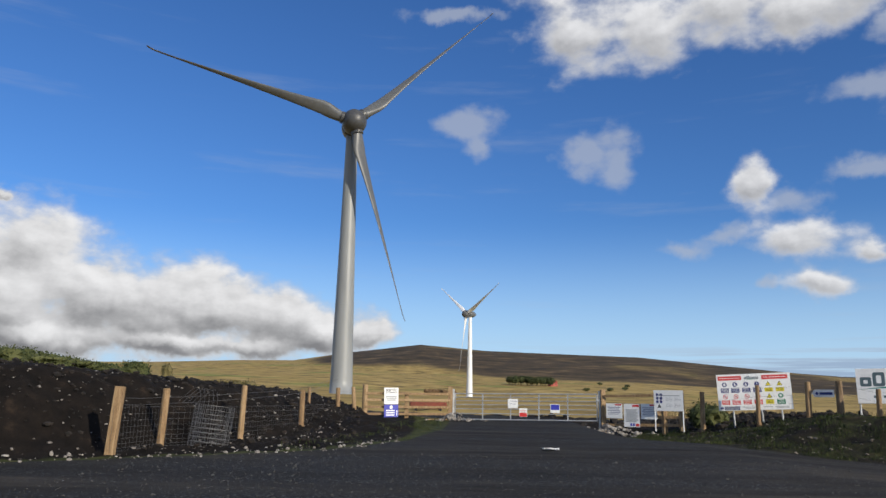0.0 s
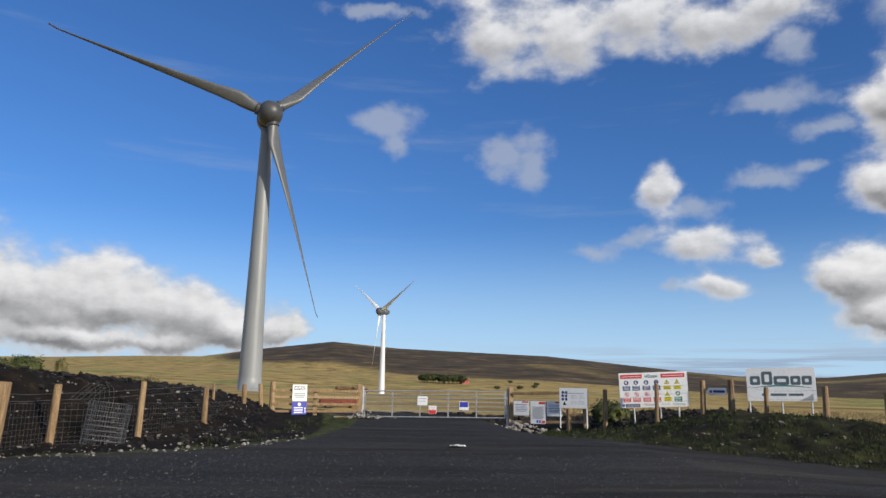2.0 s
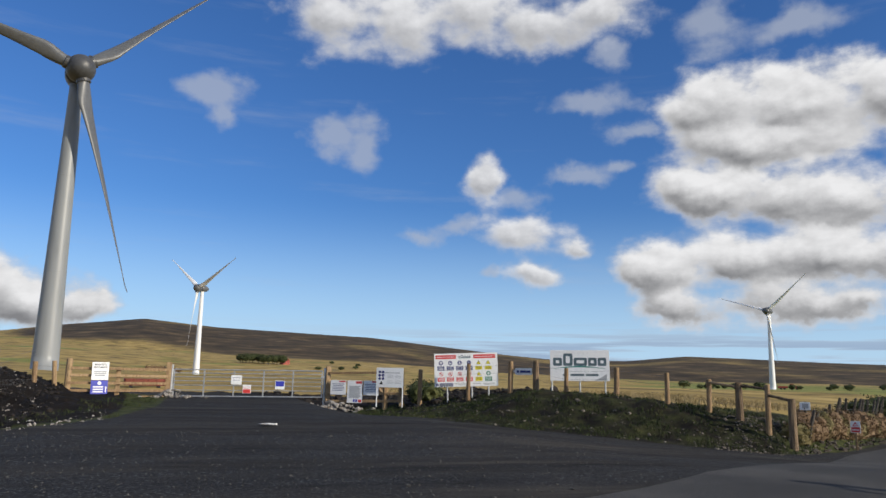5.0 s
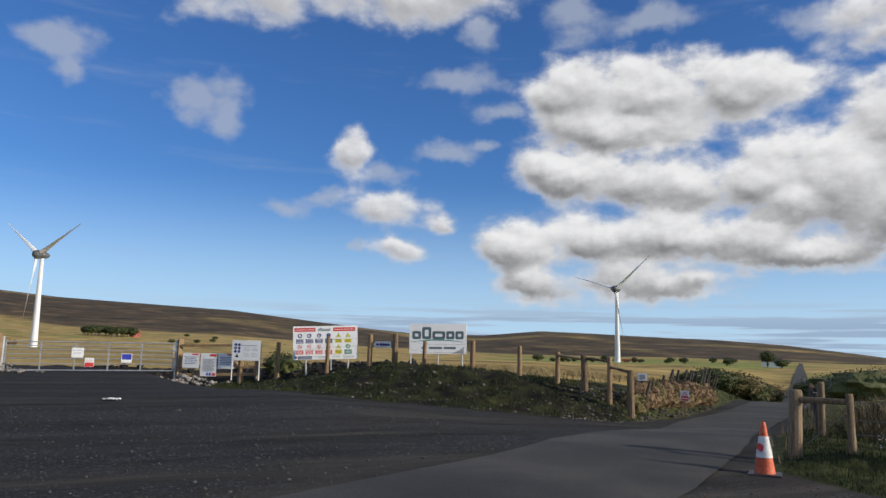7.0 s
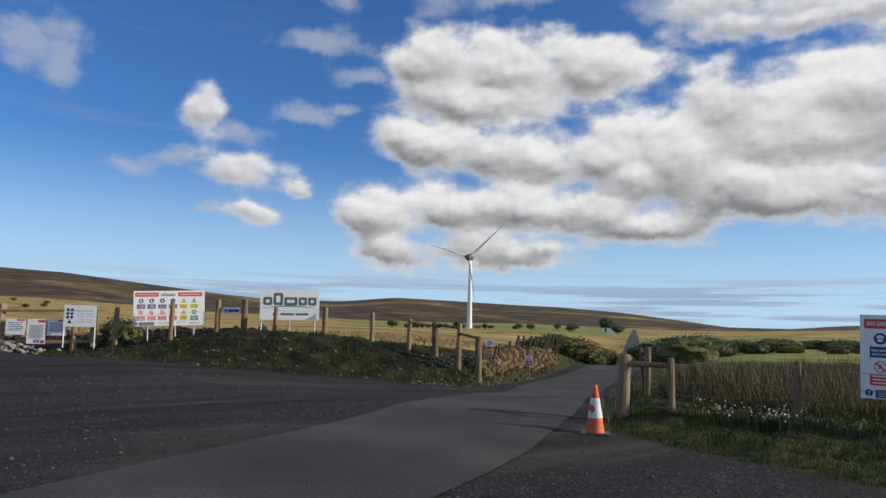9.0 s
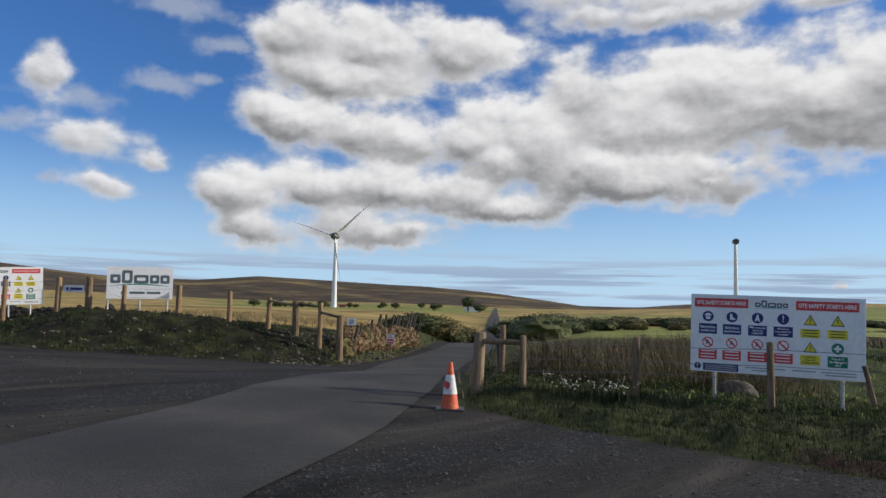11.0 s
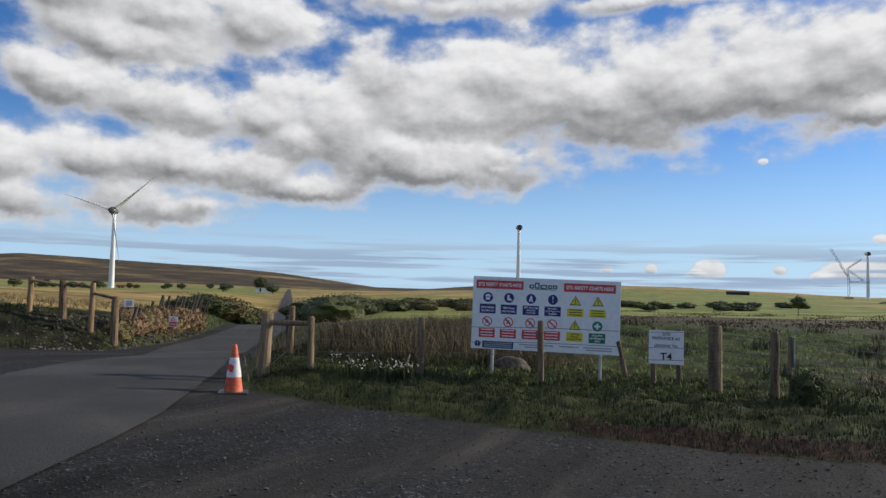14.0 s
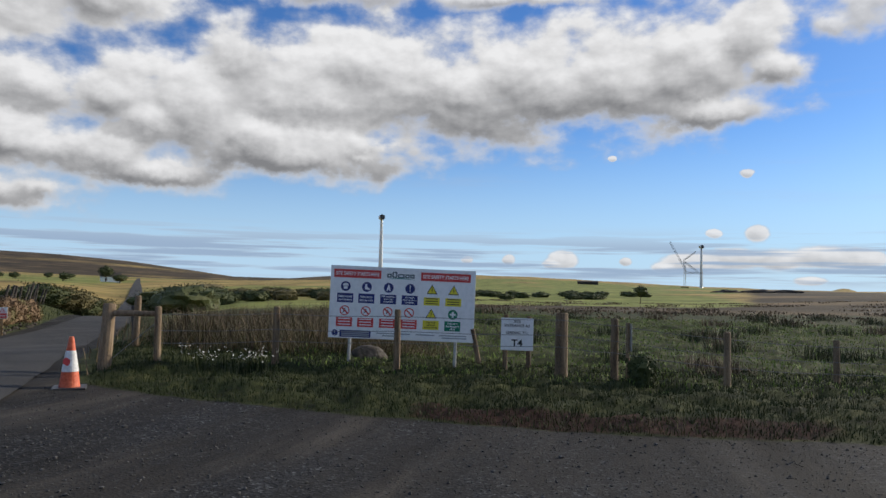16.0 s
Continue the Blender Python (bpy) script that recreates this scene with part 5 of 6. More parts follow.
safety_board((11.22, 27.0, 0.9), yaw_of((10.09, 27.22), (12.35, 26.3)), 2.46, 1.28, 0.47, -2.6, "white site safety board with rows of warning symbols on a bank", (-0.75, 0.2, 0.85), 0.35, False)
safety_board((13.9, 3.15, 0.0), yaw_of((13.56, 4.46), (14.23, 1.85)), 2.70, 1.34, 0.52, 1.3, "large white site safety board on metal legs behind a field fence", (-0.95, 1.02), 0.25, True)

# the builder's board
A, B = (13.75, 24.95), (15.62, 23.85)
ob = thing("company_board", "white company board with grey blocks and a teal sweep", "sign board", ((A[0] + B[0]) / 2, (A[1] + B[1]) / 2, 0.95), yaw_of(A, B), roll=-0.8)
panel(ob, 2.17, 1.13, 0.72)
legs(ob, (-1.03, 0.0, 0.92), 1.6, 0.4)
logo(ob, 0.0, 1.50, 1.95, 0.46, -0.0085, M_SLATE)
shape("small_print", ob, M_SLATE, -0.0085, *[rect(x0, 0.90, x1, 0.98) for x0, x1 in ((-0.62, -0.42), (-0.34, 0.16), (0.22, 0.68))])
shape("corner_mark", ob, M_GREYP, -0.0085, [(0.55, 0.74), (0.98, 0.74), (0.98, 0.98), (0.8, 0.86)])

# small arrow board on the bank fence
a = (11.99, 25.75)
ob = thing("arrow_sign", "small white arrow-ended sign with a blue name bar", "sign", (12.56, 24.78, 0.0), yaw_of((12.2, 25.2), (12.9, 24.5)), roll=0)
bm = bmesh.new()
pts = [(-0.36, 1.96), (-0.28, 1.84), (0.33, 1.84), (0.33, 2.08), (-0.28, 2.08)]
vs = [bm.verts.new((x, -0.09, z)) for x, z in pts]
f = bm.faces.new(vs)
bmesh.ops.solidify(bm, geom=[f], thickness=0.012)
part("plate", bm, M_SIGN, ob)
shape("name_bar", ob, M_BLUE, -0.105, rect(-0.12, 1.915, 0.28, 2.0))
shape("mark", ob, M_BLUE, -0.105, disc(-0.2, 1.958, 0.05, 12))


def notice(name, label, a, b, z0, z1, header=None, ink=M_GREYP, lines=6, footer=None, roll_=0.0, category="notice", back=0.0, post_down=None):
    w = math.hypot(b[0] - a[0], b[1] - a[1])
    ob = thing(name, label, category, ((a[0] + b[0]) / 2, (a[1] + b[1]) / 2 + back, 0), yaw_of(a, b), roll=roll_)
    panel(ob, w, z1 - z0, z0, 0.008)
    h = z1 - z0
    if header:
        shape("header", ob, header, -0.0065, rect(0.05 * w, z1 - 0.13 * h, 0.46 * w, z1 - 0.03 * h))
    shape("text_lines", ob, ink, -0.0065, *[rect(-0.4 * w + (0.06 * w if k % 2 else 0), z1 - h * (0.24 + 0.56 * k / lines) - 0.035 * h, 0.38 * w - (0.1 * w if k % 3 == 1 else 0), z1 - h * (0.24 + 0.56 * k / lines)) for k in range(lines)])
    if footer:
        shape("footer_symbols", ob, footer, -0.0065, rect(-0.1 * w, z0 + 0.04 * h, 0.02 * w, z0 + 0.16 * h), rect(0.06 * w, z0 + 0.04 * h, 0.18 * w, z0 + 0.16 * h))
        shape("footer_block", ob, M_RED, -0.0065, rect(0.24 * w, z0 + 0.03 * h, 0.46 * w, z0 + 0.15 * h))
    return ob


for a, b, z0, z1, ft in (((6.56, 30.2), (7.11, 29.84), 0.93, 1.50, None), ((7.16, 29.8), (7.69, 29.45), 0.62, 1.50, M_BRIGHTBLUE), ((7.73, 29.42), (8.26, 29.06), 0.93, 1.51, None)):
    notice("notice", "white printed site notice fixed to a timber rail", a, b, z0, z1, M_RED, M_BLUE if not ft else M_GREYP, 5 if not ft else 11, ft)
ob = notice("notice_board", "white plan board with blue symbols on slim legs", (8.12, 28.96), (9.05, 28.34), 1.26, 2.03, None, M_GREYP, 1)
legs(ob, (-0.53, 0.53), 2.03, -0.5, 0.022, 0.02, M_SIGN)
shape("symbols", ob, M_BLUE, -0.0065, *[disc(x, z, 0.055, 12) for x in (-0.42, -0.28) for z in (1.86, 1.73, 1.6)])
shape("warning_symbol", ob, M_BLACK, -0.0065, [(-0.43, 1.38), (-0.27, 1.38), (-0.35, 1.52)])
shape("plan_blocks", ob, M_GREYP, -0.0068, *[q for x0 in (-0.1, 0.22) for z0 in (1.42, 1.64) for q in (rect(x0, z0, x0 + 0.24, z0 + 0.012), rect(x0, z0 + 0.05, x0 + 0.24, z0 + 0.06), rect(x0, z0 + 0.1, x0 + 0.2, z0 + 0.11))])
# notices on the gate
gate_line = lambda x: 31.95 - (x - 0.55) * 1.4 / 5.75 - 0.06
notice("notice", "white notice tied to the steel gate", (2.74, gate_line(2.74)), (3.15, gate_line(3.15)), 1.24, 1.61, None, M_BLUE, 2)
ob = notice("warning_notice", "tilted red and white warning notice on the gate", (3.2, gate_line(3.2)), (3.52, gate_line(3.52)), 0.9, 1.24, None, M_RED, 3, roll_=0)
shape("red_field", ob, M_RED, -0.0066, rect(-0.15, 0.91, 0.15, 1.06))
ob = notice("notice", "blue and white notice tied to the steel gate", (4.44, gate_line(4.44)), (4.81, gate_line(4.81)), 1.08, 1.43, None, M_BLUE, 1)
shape("blue_field", ob, M_BRIGHTBLUE, -0.0066, rect(-0.17, 1.2, 0.17, 1.41))
# main entrance sign
A, B = (-2.32, 30.86), (-1.74, 31.06)
ob = thing("entrance_sign", "tall white and blue main entrance sign on a timber fence", "sign", ((A[0] + B[0]) / 2, (A[1] + B[1]) / 2 - 0.05, 0), yaw_of(A, B), roll=-1)
panel(ob, 0.6, 0.66, 1.32)
panel(ob, 0.6, 0.5, 0.8, mat=M_BRIGHTBLUE, name="blue_panel")
words("MAIN SITE\nENTRANCE", 0, 1.84, 0.17, 0.48, M_BLACK, ob, -0.0085)
shape("small_print", ob, M_GREYP, -0.0085, rect(-0.22, 1.6, 0.22, 1.645), rect(-0.22, 1.53, 0.22, 1.575), rect(-0.18, 1.46, 0.18, 1.505))
shape("exclamation_disc", ob, M_SIGN, -0.0085, disc(0, 1.2, 0.07, 14))
shape("instruction_lines", ob, M_SIGN, -0.0085, rect(-0.22, 1.04, 0.14, 1.09), rect(-0.22, 0.95, 0.14, 1.0), rect(-0.22, 0.86, 0.14, 0.91))
shape("arrow", ob, M_SIGN, -0.0087, [(0.22, 0.86), (0.25, 0.86), (0.25, 1.02), (0.275, 1.02), (0.235, 1.1), (0.195, 1.02), (0.22, 1.02)])

# entrance sign in the field
A, B = (14.0, 1.29), (14.05, 0.71)
ob = thing("entrance_sign", "white site entrance sign on two timber posts", "sign", ((A[0] + B[0]) / 2, (A[1] + B[1]) / 2, 0), yaw_of(A, B), roll=0.6)
panel(ob, 0.585, 0.585, 0.4)
words("SITE\nENTRANCE A2", 0, 0.885, 0.125, 0.46, M_BLACK, ob, -0.0085)
words("LEADING TO:", 0, 0.72, 0.048, 0.4, M_BLACK, ob, -0.0085)
words("T4", 0, 0.535, 0.13, 0.2, M_BLACK, ob, -0.0085)
for x, top in ((-0.21, 1.04), (0.21, 1.02)):
    bm = bmesh.new()
    rod(bm, (x, 0.06, -0.3), (x, 0.06, top), 0.048, 0.042, 10, 0.04)
    part("leg", bm, M_OLDWOOD, ob)
# edge-on sign fixed to a thin post
ob = thing("side_sign", "blue-backed sign seen edge-on beside a fence post", "sign", (13.36, -0.95, 0), 10)
panel(ob, 0.42, 0.46, 0.52, 0.012, M_GALV)
shape("face", ob, M_BLUE, -0.0085, rect(-0.19, 0.54, 0.19, 0.96))
bm = bmesh.new()
box(bm, (0.07, 0.05, 1.35), (-0.1, 0.04, 0.32), 0.006)
part("leg", bm, M_OLDWOOD, ob)
# red warning sign by the lane
x, y = 21.5, 18.6
ob = thing("warning_sign", "red and white lane-side warning sign on a timber post", "sign", (x, y, z_at(x, y)), -50)
bm = bmesh.new()
box(bm, (0.07, 0.05, 0.95), (0, 0.04, 0.2), 0.006)
part("leg", bm, M_NEWWOOD, ob)
zt = 0.55 - z_at(x, y)
panel(ob, 0.29, 0.37, zt - 0.37)
shape("red_field", ob, M_RED, -0.0085, rect(-0.125, zt - 0.35, 0.125, zt - 0.19))
shape("triangle", ob, M_RED, -0.0085, [(-0.09, zt - 0.16), (0.09, zt - 0.16), (0, zt - 0.02)])
shape("triangle_field", ob, M_SIGN, -0.0105, [(-0.05, zt - 0.14), (0.05, zt - 0.14), (0, zt - 0.06)])
shape("white_bar", ob, M_SIGN, -0.0105, rect(-0.1, zt - 0.29, 0.1, zt - 0.26))
# little blue sign on an old post
x, y = 18.75, 17.95
ob = thing("small_sign", "small pale blue sign on an old fence post", "sign", (x, y, z_at(x, y)), -45)
panel(ob, 0.3, 0.24, 0.95, mat=M_SIGN)
shape("blue_mark", ob, M_GREYP, -0.0085, rect(-0.08, 1.0, 0.1, 1.15))
bm = bmesh.new()
rod(bm, (0, 0.05, -0.2), (0, 0.05, 1.2), 0.045, None, 8)
part("leg", bm, M_DARKWOOD, ob)

# ---- traffic cone ----
x, y = 9.52, 6.67
cone = thing("traffic_cone", "dirty orange traffic cone with a white reflective sleeve", "traffic cone", (x, y, float(yard_level(np.array(x), np.array(y))) - 0.02), -55)
bm = bmesh.new()
box(bm, (0.43, 0.43, 0.035), (0, 0, 0.02), 0.012)
part("base", bm, M_BLACK, cone)
bm = bmesh.new()
lathe(bm, [(0.138, 0.03), (0.133, 0.06), (0.107, 0.23), (0.059, 0.535), (0.033, 0.70), (0.026, 0.72), (0.01, 0.72)], 24)
part("body", bm, M_CONE, cone, shade=False)
bm = bmesh.new()
lathe(bm, [(0.108, 0.245), (0.110, 0.25), (0.065, 0.525), (0.061, 0.53)], 24)
part("sleeve", bm, M_SLEEVE, cone, "scuffed white reflective sleeve")
bm = bmesh.new()
flat(bm, [(-0.045 + 0.045 * math.cos(a) * 1.0, 0.385 + 0.055 * math.sin(a) + 0.01 * math.cos(3 * a)) for a in np.linspace(0, 2 * math.pi, 12, endpoint=False)], -0.096)
bmesh.ops.rotate(bm, cent=(0, -0.094, 0.385), matrix=Matrix.Rotation(radians(-9.5), 3, "X"), verts=bm.verts)
part("red_patch", bm, M_RED, cone)

# ---- lane-side stones, rubble and heaps ----
boulder = thing("boulder", "grey-brown weathered boulder in the grass", "boulder", (14.67, 3.97, z_at(14.67, 3.97) - 0.02), -75)
bm = bmesh.new()
bmesh.ops.create_icosphere(bm, subdivisions=3, radius=0.5)
for v in bm.verts:
    n = noise.noise(v.co * 2.3) * 0.22 + noise.noise(v.co * 6) * 0.07
    v.co *= 1 + n
    v.co = Vector((v.co.x * 0.75, v.co.y * 0.5, v.co.z * 0.42 + 0.12))
part("rock", bm, M_STONE, boulder, shade=True)

paper = thing("litter_sheet", "crumpled white plastic sheet lying on the gravel", "litter", (2.62, 18.3, float(yard_level(np.array(2.62), np.array(18.3))) + 0.02), 5)
bm = bmesh.new()
bmesh.ops.create_grid(bm, x_segments=8, y_segments=6, size=0.5)
for v in bm.verts:
    v.co = Vector((v.co.x * 0.36 + random.uniform(-0.02, 0.02), v.co.y * 0.3, 0.012 + abs(noise.noise(v.co * 5)) * 0.09))
bmesh.ops.solidify(bm, geom=bm.faces[:], thickness=0.004)
part("sheet", bm, M_SLEEVE, paper)


def stones(name, label, pts, sizes, mat, seed):
    """Loose stones bedded into the ground, joined."""
    rs = np.random.RandomState(seed)
    kinds = []
    for k in range(5):
        me = stone_mesh("tmp", seed + k, mat)
        v = np.array([tuple(p.co) for p in me.vertices])
        f = [tuple(p.vertices) for p in me.polygons]
        bpy.data.meshes.remove(me)
        kinds.append((v, f))
    V, F, n = [], [], 0
    for p, s in zip(pts, sizes):
        v, f = kinds[rs.randint(5)]
        a = rs.uniform(0, 6.28)
        R = np.array([[math.cos(a), -math.sin(a), 0], [math.sin(a), math.cos(a), 0], [0, 0, 1]])
        V.append((v * s * rs.uniform(0.7, 1.3, 3)) @ R.T + p + np.array([0, 0, s * 0.12]))
        F += [tuple(i + n for i in q) for q in f]
        n += len(v)
    ob = mesh_object(name, np.concatenate(V).tolist(), F, mat)
    return tagged(ob, label, "stones", kind="stuff")


def near_edge(lo, hi, az0, az1):
    def test(x, y):
        o = yard_distance(x, y)
        a = np.degrees(np.arctan2(x, y))
        return (o > lo) & (o < hi) & (a > az0) & (a < az1) & (np.hypot(x, y) < 40)
    return test


rs = np.random.RandomState(4)
p = scatter(9000, near_edge(0.0, 4.6, 16, 48), (6, 14), (19, 30), 31)
p = p[rs.permutation(len(p))[:520]]
stones("bank_stones", "grey and pale stones half buried in the grassy bank", p, rs.gamma(1.5, 0.028, len(p)) + 0.02, M_STONE, 50)
p = scatter(4000, near_edge(-0.2, 2.4, 40.5, 47), (13, 14), (19, 22), 32)
stones("bank_rubble", "spill of broken stones at the end of the bank", p[:900], rs.gamma(1.3, 0.022, 900) + 0.015, M_STONE, 60)
p = scatter(6000, near_edge(-0.25, 0.9, -30, -3), (-12, 12), (1, 32), 33)
stones("fence_rubble", "pale rubble and stones along the foot of the fence", p[:600], rs.gamma(1.3, 0.018, len(p[:600])) + 0.015, M_PALESTONE, 70)
p = scatter(6000, near_edge(0.4, 6.0, -32, -7), (-16, 12), (1, 36), 34)
stones("peat_stones", "scattered pale stones in dark dug peat", p[:700], rs.gamma(1.2, 0.022, len(p[:700])) + 0.016, M_PALESTONE, 80)
p = scatter(14000, near_edge(1.4, 7.5, -34, -6), (-18, 12), (1, 38), 36)
stones("peat_clods", "dark clods of freshly dug peat on the bank", p[:2600], rs.gamma(1.5, 0.036, len(p[:2600])) + 0.03, M_PEAT, 85)
p = scatter(9000, near_edge(1.2, 12, 1, 36), (0, 18), (26, 44), 37)
p = p[(np.hypot(p[:, 0], p[:, 1]) > np.where(np.degrees(np.arctan2(p[:, 0], p[:, 1])) < 18, 33.5, 28.5))]
stones("rubble_heap", "dark heap of stones and peat behind the gate and boards", p[:1800], rs.gamma(1.6, 0.06, len(p[:1800])) + 0.04, M_PEAT, 86)
stones("heap_stones", "pale stones in the dark heap behind the boards", p[1800:2200], rs.gamma(1.5, 0.04, len(p[1800:2200])) + 0.03, M_STONE, 87)
p = scatter(15000, lambda x, y: (yard_distance(x, y) < -0.05) & (np.hypot(x - 7.6, y - 6) > 1.2), (-6, 3), (9, 17), 35)
stones("loose_gravel", "loose dark gravel stones on the yard", p[:7000], rs.gamma(1.4, 0.007, len(p[:7000])) + 0.008, M_GRAVEL, 90)
p = scatter(22000, lambda x, y: (yard_distance(x, y) < -0.05) & (y < 0.52 * x + 2.2), (2.5, -7), (9.4, 7), 38)
stones("loose_stones", "loose grey gravel stones beside the verge", p[:9000], rs.gamma(1.4, 0.006, len(p[:9000])) + 0.007, M_GRAVEL, 99)
for c, n_, r in (((0.55, 31.2), 60, 0.5), ((6.9, 29.2), 70, 0.6)):
    q = np.column_stack([c[0] + rs.normal(0, r, n_), c[1] + rs.normal(0, r * 0.5, n_)])
    hgt = 0.32 * np.exp(-((q[:, 0] - c[0]) / r) ** 2)
    q = np.column_stack([q, height(q[:, 0], q[:, 1]) + hgt * rs.rand(n_)])
    stones("concrete_spill", "heap of pale spilled concrete and gravel at the gate post", q, rs.gamma(2, 0.04, n_) + 0.04, M_PALESTONE, 95)

# ---- planting ----
def band(lo, hi, az0, az1, dmax=45, dmin=0.0):
    def test(x, y):
        o = yard_distance(x, y)
        a = np.degrees(np.arctan2(x, y))
        d = np.hypot(x, y)
        return (o > lo) & (o < hi) & (a > az0) & (a < az1) & (d < dmax) & (d > dmin)
    return test


def clumped(p, size, keep, seed):
    """Keep points where a coarse noise is high, so that grass grows in patches."""
    w = rough_land(p[:, 0], p[:, 1], size, seed)
    return p[w > keep]


p = scatter(70000, band(0.02, 5.5, 14, 47), (6, 14), (20, 31), 41)
p = clumped(p, 1.5, -0.12, 4)
# bank and verge blades take the shade-darkened green, field blades the sunlit one
blades("bank_grass", "rough green grass on the stony bank, coloured as shaded", p[:16000], 0.14, 0.018, M_GRASS_SHADED)
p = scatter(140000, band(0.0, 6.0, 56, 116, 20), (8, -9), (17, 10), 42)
blades("verge_grass", "rough green shade-darkened grass beside the gravel", p[:80000], 0.115, 0.009, M_GRASS_SHADED, lean=0.6)
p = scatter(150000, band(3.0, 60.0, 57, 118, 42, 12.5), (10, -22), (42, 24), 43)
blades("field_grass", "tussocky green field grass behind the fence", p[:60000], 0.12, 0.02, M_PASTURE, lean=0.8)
p = scatter(30000, band(0.0, 1.6, -12, 0, 34), (-8, 14), (1, 33), 44)
blades("fence_grass", "short grass and weeds at the fence foot", clumped(p, 2.2, 0.12, 6)[:2600], 0.13, 0.014, M_GRASS_SHADED, lean=0.6)
p = scatter(60000, band(4.5, 40, 12, 54, 75, 27), (6, 16), (60, 62), 45)
p = p[(np.degrees(np.arctan2(p[:, 0], p[:, 1])) > 36) | (np.hypot(p[:, 0], p[:, 1]) > 46)]
blades("dry_grass", "pale dry moor grass behind the bank fence", p[:16000], 0.32, 0.03, M_STRAW, "grass")
p = scatter(20000, band(0.05, 2.2, 48.5, 57, 60, 18), (15, 12), (50, 40), 46)
blades("lane_grass", "rough green grass along the lane edge", p[:9000], 0.26, 0.02, M_GRASS_SHADED, "grass")
p = scatter(8000, band(0.0, 1.2, 54, 58, 60, 11), (8, 5), (50, 40), 47)
blades("lane_weeds", "dry brown weeds along the lane edge", p[:3000], 0.4, 0.02, M_RUSH, "grass")


def rush_clump(at, r, n, tall, seed):
    rs = np.random.RandomState(seed)
    x, y = at
    q = np.column_stack([x + rs.normal(0, r, n), y + rs.normal(0, r, n)])
    return np.column_stack([q, height(q[:, 0], q[:, 1])])


# thicket of brown rushes behind the field fence
rs = np.random.RandomState(8)
q = []
tl = []
for k in range(190):
    a, d = rs.uniform(61.0, 80), 15.8 + 20 * rs.rand() ** 1.4
    q.append(rush_clump(polar(a, d), rs.uniform(0.2, 0.5), 150, 1, 500 + k))
    tl.append(np.full(150, rs.uniform(0.35, 1.0) * (0.75 if a > 72 else 1.0)))
q = np.concatenate(q)
blades("rush_thicket", "tall brown rushes growing in a thicket", q[::2], np.concatenate(tl)[::2], 0.011, M_RUSH, "rushes", 0.75)
blades("rush_tangle", "dark and bent stems tangled among the brown rushes", q[1::2], np.concatenate(tl)[1::2] * 0.85, 0.013, M_HEDGE, "rushes", 1.1)
for k in range(34):
    a, d = rs.uniform(80, 114), rs.uniform(16, 50)
    if k < 8:
        a, d = rs.uniform(84, 112), rs.uniform(15, 24)
    x, y = polar(a, d)
    ob = thing("rush_clump", "dark tuft of rushes in the wet field", "rush clump", (0, 0, 0), 0, "rush tufts")
    blades("tuft", "", rush_clump((x, y), 0.16 + 0.006 * d, 170, 1, 700 + k), 0.36 + 0.003 * d, 0.012 + 0.0003 * d, M_GORSE if k % 3 else M_RUSH, "", 0.7, "stuff", ob)
q = []
for k in range(150):
    a, d = rs.uniform(76, 116), rs.uniform(40, 140)
    q.append(rush_clump(polar(a, d), 0.9, 60, 1, 900 + k))
blades("far_rushes", "brown and dark rush beds across the wet field", np.concatenate(q), 0.26, 0.09, M_RUSH, "rushes", 1.1)

# white flowers
for c, n_ in (((11.24, 5.7), 26), ((11.5, 4.96), 48)):
    ob = thing("flower_clump", "clump of white flowering weeds in the verge", "flowers", (0, 0, 0), 0, "white flowers")
    pts = np.column_stack([c[0] + rs.normal(0, 0.12, n_), c[1] + rs.normal(0, 0.26, n_)])
    pts = np.column_stack([pts, height(pts[:, 0], pts[:, 1])])
    blades("foliage", "", np.repeat(pts, 4, axis=0), 0.3, 0.012, M_GRASS_SHADED, "", 0.2, "stuff", ob)
    hd = pts + np.column_stack([rs.normal(0, 0.02, n_), rs.normal(0, 0.02, n_), rs.uniform(0.18, 0.36, n_)])
    V, F = [], []
    for i, h_ in enumerate(hd):
        for j in range(3):
            o = h_ + rs.normal(0, 0.014, 3)
            t = rs.normal(0, 0.35, 2)
            b = len(V)
            V += [(o[0] - 0.013, o[1], o[2]), (o[0], o[1] - 0.013, o[2] + t[0] * 0.02), (o[0] + 0.013, o[1], o[2]), (o[0], o[1] + 0.013, o[2] + t[1] * 0.02)]
            F.append((b, b + 1, b + 2, b + 3))
    raw_part("blossom", V, F, M_PETAL, ob, kind="stuff")
bush("shrub", "small dark leafy shrub at the fence foot", (12.9, -1.13), (0.26, 0.26, 0.32), 420, 0.07, M_GORSE, "shrub")

# bracken bank along the lane
for k in range(26):
    t = k / 25
    x, y = 18.1 + 9.8 * t, 17.7 + 5.2 * t
    bush("bracken_clump", "brown dead bracken on the lane-side stone bank", (x, y), (0.55, 0.45, 0.36 + 0.1 * (k % 3)), 800, 0.07, M_HEATHER if k % 5 else M_HEDGE, "bracken", group="lane-side bracken")
p = scatter(3000, band(0.05, 0.7, 46.5, 53.2, 36), (16, 15), (28, 23), 48)
stones("lane_stones", "pale stones of an old wall under the bracken", p[:160], rs.gamma(2, 0.03, len(p[:160])) + 0.06, M_STONE, 110)

